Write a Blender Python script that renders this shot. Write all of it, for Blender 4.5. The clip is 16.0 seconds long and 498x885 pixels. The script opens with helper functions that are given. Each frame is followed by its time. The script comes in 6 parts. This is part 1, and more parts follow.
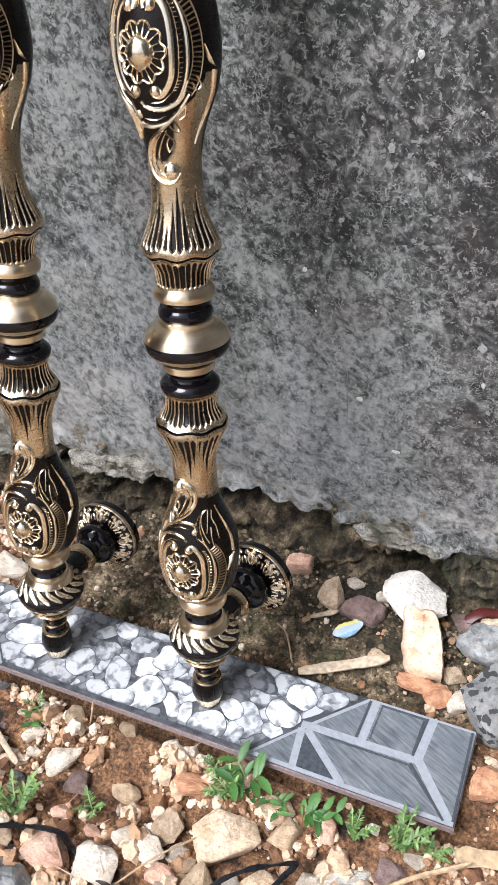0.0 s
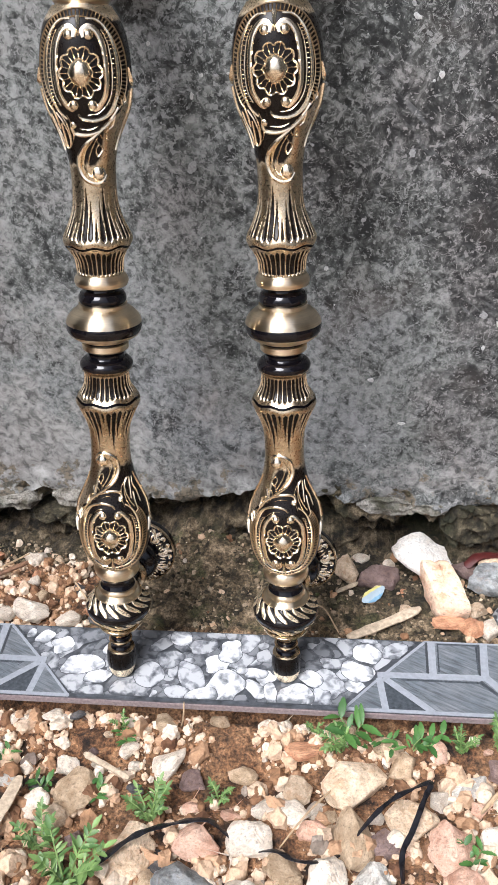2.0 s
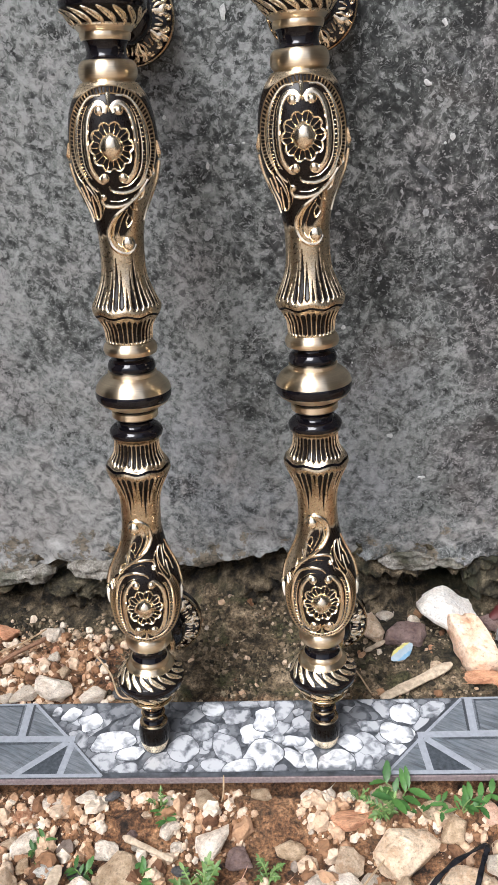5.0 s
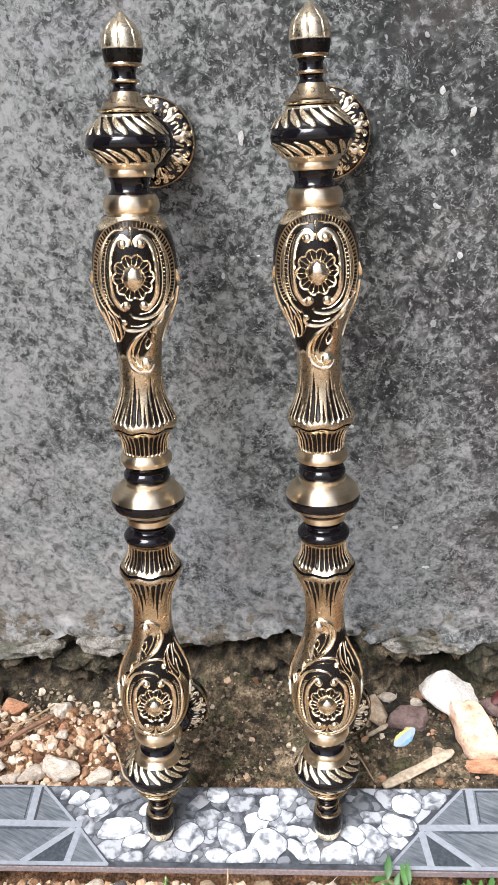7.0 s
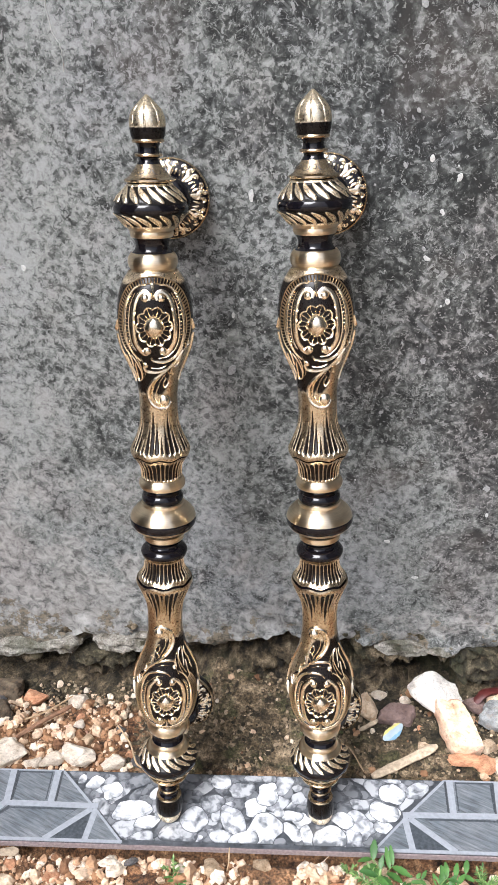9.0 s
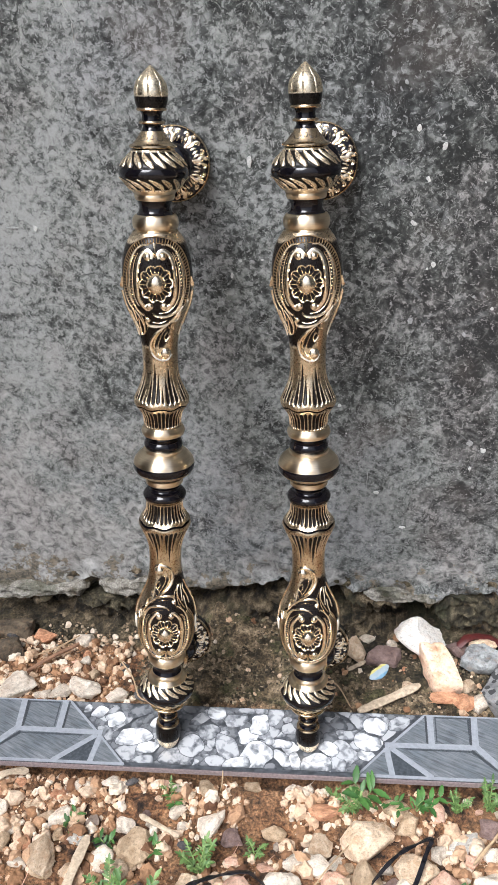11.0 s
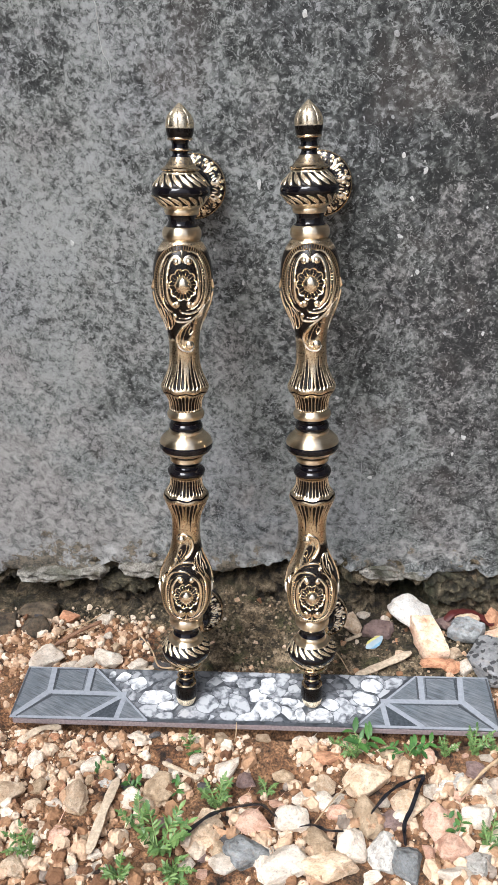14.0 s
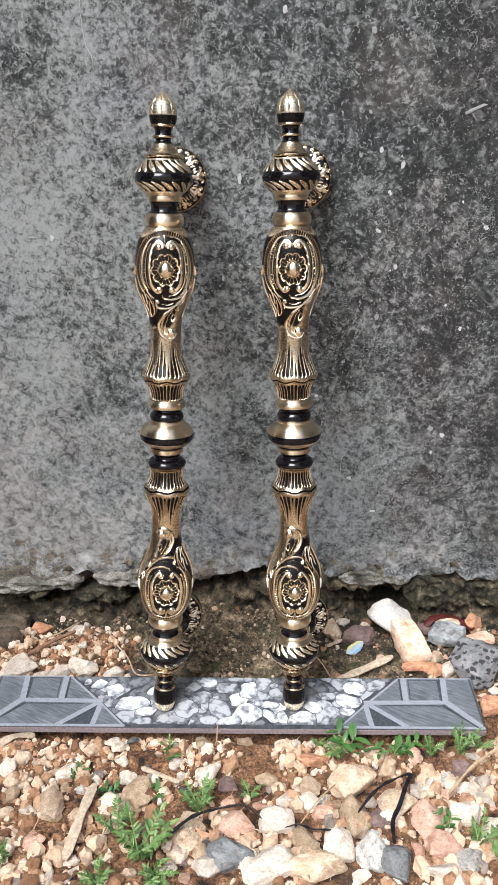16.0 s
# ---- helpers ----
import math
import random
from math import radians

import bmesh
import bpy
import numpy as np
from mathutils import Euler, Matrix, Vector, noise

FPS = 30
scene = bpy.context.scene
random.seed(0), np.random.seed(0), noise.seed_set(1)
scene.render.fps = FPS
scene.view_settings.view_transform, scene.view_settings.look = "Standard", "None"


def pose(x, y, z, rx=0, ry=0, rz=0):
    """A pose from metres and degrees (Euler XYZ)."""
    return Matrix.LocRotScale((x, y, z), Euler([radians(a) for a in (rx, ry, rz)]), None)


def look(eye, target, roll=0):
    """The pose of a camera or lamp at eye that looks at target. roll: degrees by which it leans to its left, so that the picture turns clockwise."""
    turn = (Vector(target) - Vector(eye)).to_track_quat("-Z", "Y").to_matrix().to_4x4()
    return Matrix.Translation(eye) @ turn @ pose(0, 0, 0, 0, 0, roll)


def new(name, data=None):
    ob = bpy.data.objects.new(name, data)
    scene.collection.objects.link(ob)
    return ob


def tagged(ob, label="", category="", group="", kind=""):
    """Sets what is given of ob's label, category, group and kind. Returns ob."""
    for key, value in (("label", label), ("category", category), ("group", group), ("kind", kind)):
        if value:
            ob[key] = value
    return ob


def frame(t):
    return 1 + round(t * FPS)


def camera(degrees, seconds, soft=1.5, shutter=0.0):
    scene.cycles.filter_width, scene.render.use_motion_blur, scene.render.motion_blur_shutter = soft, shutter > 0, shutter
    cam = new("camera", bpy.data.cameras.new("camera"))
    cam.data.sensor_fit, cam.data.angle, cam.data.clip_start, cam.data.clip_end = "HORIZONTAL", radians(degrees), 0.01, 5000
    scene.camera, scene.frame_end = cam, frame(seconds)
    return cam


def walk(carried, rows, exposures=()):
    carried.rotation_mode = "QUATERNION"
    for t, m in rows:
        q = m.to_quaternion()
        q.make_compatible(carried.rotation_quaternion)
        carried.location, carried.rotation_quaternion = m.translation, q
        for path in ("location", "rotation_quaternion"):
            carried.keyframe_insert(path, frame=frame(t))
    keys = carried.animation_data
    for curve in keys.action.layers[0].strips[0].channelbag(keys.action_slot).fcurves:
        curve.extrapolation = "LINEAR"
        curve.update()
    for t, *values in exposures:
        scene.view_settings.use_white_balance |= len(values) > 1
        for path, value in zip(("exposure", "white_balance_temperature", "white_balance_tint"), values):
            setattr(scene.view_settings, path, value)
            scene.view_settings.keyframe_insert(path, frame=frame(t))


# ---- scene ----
cam = camera(33.0, 16.0, 1.0)
PATH = [
    (0, (0.215, -0.22, 0.433), (-0.485, 1.163, -0.832), -5.4),
    (0.5, (0.186, -0.227, 0.424), (-0.381, 1.184, -0.875), -6.2),
    (1, (0.162, -0.253, 0.434), (-0.364, 1.187, -0.851), -7.9),
    (1.5, (0.113, -0.312, 0.441), (-0.249, 1.262, -0.739), -3.8),
    (2, (0.068, -0.328, 0.428), (-0.106, 1.303, -0.717), -2.2),
    (2.5, (0.048, -0.351, 0.412), (-0.085, 1.338, -0.651), -3.0),
    (3, (0.043, -0.351, 0.406), (-0.073, 1.354, -0.633), -3.9),
    (3.5, (0.039, -0.346, 0.408), (-0.074, 1.363, -0.625), -4.1),
    (4, (0.037, -0.34, 0.415), (-0.074, 1.371, -0.615), -4.1),
    (6.5, (0.035, -0.317, 0.456), (-0.08, 1.414, -0.539), -2.9),
    (7, (0.034, -0.317, 0.475), (-0.083, 1.423, -0.504), -2.8),
    (7.5, (0.036, -0.317, 0.501), (-0.085, 1.427, -0.47), -2.6),
    (8, (0.036, -0.329, 0.516), (-0.09, 1.412, -0.46), -2.0),
    (8.5, (0.042, -0.338, 0.519), (-0.09, 1.395, -0.47), -2.1),
    (9, (0.038, -0.351, 0.521), (-0.095, 1.373, -0.483), -2.2),
    (11.3, (0.051, -0.403, 0.53), (-0.107, 1.281, -0.537), -1.9),
    (11.5, (0.048, -0.413, 0.522), (-0.1, 1.282, -0.529), -1.9),
    (12, (0.049, -0.418, 0.527), (-0.099, 1.277, -0.524), -2.0),
    (12.5, (0.054, -0.421, 0.532), (-0.097, 1.279, -0.511), -2.0),
    (13, (0.055, -0.435, 0.534), (-0.099, 1.271, -0.497), -2.1),
    (13.5, (0.051, -0.462, 0.535), (-0.115, 1.259, -0.471), -2.2),
    (14, (0.04, -0.48, 0.539), (-0.089, 1.253, -0.451), -1.7),
    (14.5, (0.037, -0.477, 0.525), (-0.052, 1.265, -0.453), -1.1),
    (15, (0.038, -0.497, 0.505), (-0.045, 1.276, -0.418), -1.0),
    (15.5, (0.027, -0.501, 0.496), (-0.037, 1.283, -0.406), -0.8),
    (16, (0.027, -0.498, 0.497), (-0.017, 1.297, -0.385), -0.6),
]
walk(cam, [(t, look(eye, target, roll)) for t, eye, target, roll in PATH], [(0.0, 0.70, 5900, 11.5), (1.0, 0.73, 5900, 11.5), (1.5, 0.75, 5900, 11.5), (2.0, 0.63, 5960, 12.6), (2.5, 0.52, 5980, 12.6), (4.0, 0.50, 6000, 12.2), (6.5, 0.54, 6000, 11.5), (7.0, 0.82, 6000, 11.8), (8.0, 0.82, 6000, 11.8), (9.0, 0.82, 6000, 11.8), (11.5, 0.55, 5960, 10.6), (13.0, 0.57, 5960, 10.6), (16.0, 0.56, 5960, 10.6)])
SKY, SUN = 0.125, 3.5

# ---- world and light ----
world = bpy.data.worlds.new("overcast_sky")
scene.world = world
world.use_nodes = True
wn = world.node_tree
sky = wn.nodes.new("ShaderNodeTexSky")
sky.sky_type = "NISHITA"
sky.sun_disc = False
sky.sun_elevation = radians(58)
sky.sun_rotation = radians(210)
sky.air_density, sky.dust_density, sky.ozone_density = 1.0, 6.0, 0.6
grey = wn.nodes.new("ShaderNodeHueSaturation")
grey.inputs["Saturation"].default_value = 0.55
wn.links.new(sky.outputs[0], grey.inputs["Color"])
wn.links.new(grey.outputs[0], wn.nodes["Background"].inputs["Color"])
wn.nodes["Background"].inputs["Strength"].default_value = SKY

sun_data = bpy.data.lights.new("sun", "SUN")
sun_data.energy, sun_data.angle, sun_data.color = SUN, radians(34), (1.0, 0.98, 0.95)
sun = new("sun", sun_data)
sun.matrix_world = look((-0.95, -1.60, 2.75), (0, 0, 0))


# ---- material helpers ----
def material(name):
    m = bpy.data.materials.new(name)
    m.use_nodes = True
    return m, m.node_tree, m.node_tree.nodes["Principled BSDF"]


def node(tree, kind, **values):
    n = tree.nodes.new(kind)
    for key, value in values.items():
        n.inputs[key.replace("_", " ")].default_value = value
    return n


def coords(tree, kind="Object"):
    return tree.nodes.new("ShaderNodeTexCoord").outputs[kind]


def tex(tree, vec, scale, detail=4.0, rough=0.55, distortion=0.0):
    n = node(tree, "ShaderNodeTexNoise", Scale=scale, Detail=detail, Roughness=rough, Distortion=distortion)
    tree.links.new(vec, n.inputs["Vector"])
    return n.outputs["Fac"]


def ramp(tree, fac, stops):
    n = tree.nodes.new("ShaderNodeValToRGB")
    els = n.color_ramp.elements
    while len(els) < len(stops):
        els.new(0.5)
    for e, (p, c) in zip(els, stops):
        e.position = p
        e.color = (*c, 1) if isinstance(c, tuple) else (c, c, c, 1)
    tree.links.new(fac, n.inputs["Fac"])
    return n.outputs["Color"]


def mix(tree, fac, a, b, blend="MIX"):
    n = tree.nodes.new("ShaderNodeMix")
    n.data_type, n.blend_type = "RGBA", blend
    for sock, v in ((n.inputs["Factor"], fac), (n.inputs["A"], a), (n.inputs["B"], b)):
        if isinstance(v, (int, float)):
            sock.default_value = v if sock.type == "VALUE" else (v, v, v, 1)
        elif isinstance(v, tuple):
            sock.default_value = (*v, 1)
        else:
            tree.links.new(v, sock)
    return n.outputs["Result"]


def maths(tree, op, a, b=0.0):
    n = tree.nodes.new("ShaderNodeMath")
    n.operation = op
    for sock, v in zip(n.inputs, (a, b)):
        if isinstance(v, (int, float)):
            sock.default_value = v
        else:
            tree.links.new(v, sock)
    return n.outputs[0]


def bump(tree, bsdf, height, strength=0.4, distance=0.001, under=None):
    n = node(tree, "ShaderNodeBump", Strength=strength, Distance=distance)
    tree.links.new(height, n.inputs["Height"])
    if under is not None:
        tree.links.new(under, n.inputs["Normal"])
    tree.links.new(n.outputs[0], bsdf.inputs["Normal"])
    return n.outputs[0]


# ---- materials ----
def brass_material(name, bright, dull, rough):
    m, t, b = material(name)
    v = coords(t)
    big, fine = tex(t, v, 45, 3), tex(t, v, 420, 3, 0.5)
    stain = ramp(t, big, [(0.30, dull), (0.55, bright)])
    grain = ramp(t, fine, [(0.3, 0.93), (0.7, 1.0)])
    t.links.new(mix(t, 1.0, stain, grain, "MULTIPLY"), b.inputs["Base Color"])
    b.inputs["Metallic"].default_value = 1.0
    t.links.new(ramp(t, fine, [(0.25, rough * 0.95), (0.75, rough * 1.08)]), b.inputs["Roughness"])
    return m


BRASS = brass_material("antique_brass", (0.66, 0.52, 0.345), (0.35, 0.26, 0.16), 0.25)
DULL_BRASS = brass_material("dull_brass", (0.46, 0.35, 0.22), (0.20, 0.14, 0.085), 0.30)
PALE_BRASS = brass_material("rubbed_brass", (0.94, 0.82, 0.63), (0.60, 0.48, 0.33), 0.21)


def brushed_material():
    """Brass turned on a lathe: fine grooves run round it and draw the light out along the profile."""
    m, t, b = material("brushed_brass")
    v = coords(t)
    rings = t.nodes.new("ShaderNodeMapping")
    rings.inputs["Scale"].default_value = (60.0, 60.0, 2600.0)
    t.links.new(v, rings.inputs["Vector"])
    groove, cloud = tex(t, rings.outputs[0], 1.0, 3, 0.6), tex(t, v, 70, 3)
    col = ramp(t, cloud, [(0.32, (0.74, 0.59, 0.40)), (0.62, (0.93, 0.79, 0.58))])
    t.links.new(mix(t, 1.0, col, ramp(t, groove, [(0.3, 0.82), (0.7, 1.0)]), "MULTIPLY"), b.inputs["Base Color"])
    b.inputs["Metallic"].default_value = 1.0
    b.inputs["Roughness"].default_value = 0.30
    b.inputs["Anisotropic"].default_value = 0.85
    b.inputs["Anisotropic Rotation"].default_value = 0.25
    tangent = t.nodes.new("ShaderNodeTangent")
    tangent.direction_type, tangent.axis = "RADIAL", "Z"
    t.links.new(tangent.outputs[0], b.inputs["Tangent"])
    bump(t, b, groove, 0.12, 0.0001)
    return m


BRUSHED = brushed_material()


def lacquer_material():
    m, t, b = material("black_lacquer")
    v = coords(t)
    n = tex(t, v, 160, 4)
    t.links.new(ramp(t, n, [(0.35, (0.002, 0.002, 0.004)), (0.75, (0.009, 0.007, 0.007))]), b.inputs["Base Color"])
    t.links.new(ramp(t, n, [(0.3, 0.05), (0.8, 0.12)]), b.inputs["Roughness"])
    b.inputs["Specular IOR Level"].default_value = 0.3
    b.inputs["Coat Weight"].default_value = 0.12
    b.inputs["Coat Roughness"].default_value = 0.08
    return m


BLACK = lacquer_material()


def patina_material(name, low, high, dark):
    """Cast brass whose hollows keep a dark patina; the mesh says where it was rubbed off. On the belly it also holds
    painted dark flanks.
    """
    m, t, b = material(name)
    v = coords(t)
    at = t.nodes.new("ShaderNodeAttribute")
    at.attribute_name = "patina"
    n, fine = tex(t, v, 260, 5, 0.6), tex(t, v, 900, 4, 0.6)
    worn = maths(t, "ADD", at.outputs["Fac"], maths(t, "MULTIPLY", maths(t, "SUBTRACT", n, 0.5), 0.28))
    mask = ramp(t, worn, [(0.36, 0.0), (0.68, 1.0)])
    metal = ramp(t, tex(t, v, 55, 3), [(0.3, low), (0.65, high)])
    t.links.new(mix(t, mask, metal, dark), b.inputs["Base Color"])
    t.links.new(ramp(t, mask, [(0.0, 1.0), (1.0, 0.0)]), b.inputs["Metallic"])
    t.links.new(ramp(t, fine, [(0.3, 0.24), (0.8, 0.36)]), b.inputs["Roughness"])
    b.inputs["Specular IOR Level"].default_value = 0.2
    bump(t, b, fine, 0.05, 0.0001)
    return m


RIBBED = patina_material("ribbed_brass", (0.40, 0.305, 0.19), (0.74, 0.60, 0.42), (0.006, 0.004, 0.003))
PALE_PATINA = patina_material("rubbed_patinated_brass", (0.82, 0.67, 0.46), (0.95, 0.82, 0.61), (0.005, 0.004, 0.0035))


def stretched(t, v, angle, along, across):
    """Coordinates drawn out along one direction of the wall or floor."""
    m = t.nodes.new("ShaderNodeMapping")
    m.inputs["Rotation"].default_value = angle
    turned_v = m.outputs[0]
    t.links.new(v, m.inputs["Vector"])
    s = t.nodes.new("ShaderNodeMapping")
    s.inputs["Scale"].default_value = (along, across, across)
    t.links.new(turned_v, s.inputs["Vector"])
    return s.outputs[0]


def wall_material():
    m, t, b = material("weathered_cement_render")
    v = coords(t)
    sep = t.nodes.new("ShaderNodeSeparateXYZ")
    t.links.new(v, sep.inputs[0])
    big = tex(t, v, 4.5, 3, 0.5)
    patch = tex(t, v, 24, 5, 0.62, 0.4)
    blot = tex(t, v, 130, 3, 0.55, 0.9)
    fleck = tex(t, v, 240, 3, 0.55, 0.7)
    chip = tex(t, v, 440, 2, 0.5, 0.6)
    fine = tex(t, v, 1100, 3, 0.6)
    # dark weathered skin, off in patches; the whole tone pales westward, darkens higher up
    bare = maths(t, "ADD", maths(t, "MULTIPLY", maths(t, "SUBTRACT", patch, 0.5), 0.46), maths(t, "MULTIPLY", maths(t, "SUBTRACT", big, 0.5), 0.25))
    west = maths(t, "MULTIPLY", maths(t, "MAXIMUM", maths(t, "MINIMUM", sep.outputs["X"], 0.25), -0.3), -0.52)
    bare = maths(t, "ADD", bare, west)
    bare = maths(t, "ADD", bare, maths(t, "MULTIPLY", maths(t, "SUBTRACT", maths(t, "MAXIMUM", sep.outputs["Z"], 0.22), 0.24), -0.20))
    bare = maths(t, "ADD", bare, maths(t, "MULTIPLY", maths(t, "MINIMUM", maths(t, "MAXIMUM", sep.outputs["X"], 0.02), 0.3), maths(t, "MULTIPLY", maths(t, "MINIMUM", maths(t, "MAXIMUM", maths(t, "MULTIPLY", maths(t, "SUBTRACT", sep.outputs["Z"], 0.16), 5.0), 0.0), 1.0), -0.32)))
    # soft-edged patches: where, how wide, how much paler or darker
    for x, z, wide, much in ((-0.160, 0.245, 0.034, 0.11), (-0.165, 0.36, 0.05, 0.09), (-0.043, 0.098, 0.013, -0.26), (0.025, 0.183, 0.03, -0.08), (-0.105, 0.21, 0.03, -0.09), (0.188, 0.108, 0.045, 0.04), (0.075, 0.12, 0.065, 0.08), (-0.20, 0.50, 0.07, -0.10), (0.02, 0.38, 0.05, 0.06), (-0.06, 0.30, 0.04, 0.06)):
        gap = t.nodes.new("ShaderNodeVectorMath")
        gap.operation = "DISTANCE"
        t.links.new(v, gap.inputs[0])
        gap.inputs[1].default_value = (x, 0.1671 - 0.0646 * x - 0.034 * z, z)
        inside = maths(t, "ADD", maths(t, "MULTIPLY", gap.outputs["Value"], 1.0 / wide), maths(t, "MULTIPLY", maths(t, "SUBTRACT", patch, 0.5), 3.0))
        bare = maths(t, "ADD", bare, maths(t, "MULTIPLY", ramp(t, inside, [(0.4, 1.0), (1.3, 0.0)]), much))
    swirl = tex(t, v, 75, 6, 0.68, 1.6)
    soft = maths(t, "ADD", maths(t, "MULTIPLY", maths(t, "SUBTRACT", blot, 0.5), 0.75), maths(t, "MULTIPLY", maths(t, "SUBTRACT", swirl, 0.5), 1.0))
    worn = maths(t, "ADD", maths(t, "ADD", soft, 0.5), bare)
    col = ramp(t, worn, [(0.27, (0.012, 0.013, 0.0125)), (0.40, (0.062, 0.066, 0.063)), (0.50, (0.122, 0.129, 0.124)), (0.60, (0.178, 0.186, 0.180)), (0.74, (0.25, 0.258, 0.25))])
    # thin curling threads where the float dragged the skin
    thread = maths(t, "ABSOLUTE", maths(t, "SUBTRACT", tex(t, v, 115, 3, 0.55, 2.2), 0.5))
    thin = ramp(t, tex(t, v, 32, 3), [(0.42, 0.0), (0.58, 0.8)])
    col = mix(t, mix(t, 1.0, ramp(t, thread, [(0.006, 1.0), (0.022, 0.0)]), thin, "MULTIPLY"), col, (0.29, 0.30, 0.295))
    chips = maths(t, "ADD", fleck, maths(t, "MULTIPLY", bare, 0.42))
    # the float left the lower wall smoother
    high = ramp(t, sep.outputs["Z"], [(0.10, 0.45), (0.30, 1.0)])
    col = mix(t, maths(t, "MULTIPLY", ramp(t, chips, [(0.56, 0.0), (0.59, 0.6)]), high), col, (0.29, 0.299, 0.296))
    col = mix(t, maths(t, "MULTIPLY", ramp(t, chips, [(0.40, 0.65), (0.445, 0.0)]), high), col, (0.011, 0.012, 0.0118))
    small = maths(t, "ADD", chip, maths(t, "MULTIPLY", bare, 0.22))
    col = mix(t, ramp(t, small, [(0.605, 0.0), (0.625, 0.5)]), col, (0.30, 0.307, 0.30))
    grain = tex(t, v, 640, 4, 0.65)
    col = mix(t, 0.25, col, ramp(t, grain, [(0.32, 0.6), (0.5, 1.0), (0.68, 1.45)]), "MULTIPLY")
    # green and bluish casts, cloud by cloud
    col = mix(t, 0.8, col, ramp(t, tex(t, v, 9, 3), [(0.36, (1.07, 0.985, 0.98)), (0.50, (1.0, 1.005, 0.98)), (0.66, (1.0, 0.99, 1.025))]), "MULTIPLY")
    # trowel drags and scratches
    for angle, scale, k in (((0, 0.5, 0), 26, 0.26), ((0, -0.7, 0), 30, 0.26), ((0, 1.3, 0), 24, 0.22)):
        streak = tex(t, stretched(t, v, angle, 0.16, 1.0), scale * 9, 2, 0.4)
        where = ramp(t, tex(t, v, scale * 1.3, 3), [(0.52, 0.0), (0.62, 1.0)])
        col = mix(t, mix(t, 1.0, ramp(t, streak, [(0.60, 0.0), (0.66, k)]), where, "MULTIPLY"), col, (0.27, 0.28, 0.28))
    # pale lime wash left along the foot of the wall
    low = maths(t, "ADD", maths(t, "MULTIPLY", sep.outputs["Z"], -5.0), maths(t, "MULTIPLY", patch, 2.8))
    low = maths(t, "ADD", low, maths(t, "MULTIPLY", fleck, 1.0))
    low = maths(t, "ADD", low, maths(t, "MULTIPLY", sep.outputs["X"], -2.2))
    wash = mix(t, 1.0, (0.30, 0.288, 0.272), ramp(t, blot, [(0.36, 0.35), (0.47, 0.85), (0.56, 1.1), (0.66, 1.35)]), "MULTIPLY")
    col = mix(t, ramp(t, maths(t, "MULTIPLY", low, 0.5), [(0.70, 0.0), (0.86, 0.55)]), col, wash)
    brown = ramp(t, tex(t, v, 14, 4), [(0.56, 0.0), (0.72, 0.22)])
    col = mix(t, brown, col, (0.16, 0.128, 0.108))
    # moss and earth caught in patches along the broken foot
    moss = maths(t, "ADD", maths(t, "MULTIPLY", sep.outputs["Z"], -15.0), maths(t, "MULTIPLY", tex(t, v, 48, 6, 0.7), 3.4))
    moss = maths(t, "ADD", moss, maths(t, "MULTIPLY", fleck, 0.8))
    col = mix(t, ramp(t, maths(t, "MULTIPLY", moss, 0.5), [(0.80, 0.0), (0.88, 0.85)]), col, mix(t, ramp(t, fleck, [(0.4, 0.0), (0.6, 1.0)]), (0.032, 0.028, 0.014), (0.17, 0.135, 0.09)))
    t.links.new(col, b.inputs["Base Color"])
    b.inputs["Roughness"].default_value = 0.88
    first = bump(t, b, worn, 0.35, 0.0012)
    bump(t, b, maths(t, "ADD", fleck, maths(t, "MULTIPLY", fine, 0.5)), 0.45, 0.0006, first)
    return m


WALL = wall_material()


def rough_material(name, stops, scale, moss=0.0, bump_size=0.002):
    m, t, b = material(name)
    v = coords(t)
    n, fine = tex(t, v, scale, 6, 0.65), tex(t, v, scale * 9, 4, 0.65)
    col = ramp(t, n, stops)
    col = mix(t, 0.9, col, ramp(t, fine, [(0.3, 0.35), (0.5, 1.0), (0.7, 1.7)]), "MULTIPLY")
    if moss:
        col = mix(t, ramp(t, tex(t, v, 22, 4), [(0.52, 0.0), (0.66, moss)]), col, (0.035, 0.040, 0.016))
    t.links.new(col, b.inputs["Base Color"])
    b.inputs["Roughness"].default_value = 0.95
    first = bump(t, b, n, 0.8, bump_size * 2)
    bump(t, b, fine, 0.7, bump_size * 0.5, first)
    return m


FOOTING = rough_material("crumbling_footing", [(0.40, (0.012, 0.009, 0.005)), (0.52, (0.080, 0.058, 0.031)), (0.68, (0.25, 0.195, 0.125))], 100, 0.6, 0.004)


# kept dark on purpose: only for the added side screens
DARK_RENDER = rough_material("dark_screen_render", [(0.36, (0.020, 0.021, 0.020)), (0.5, (0.045, 0.046, 0.044)), (0.64, (0.085, 0.086, 0.083))], 30, 0.3, 0.002)


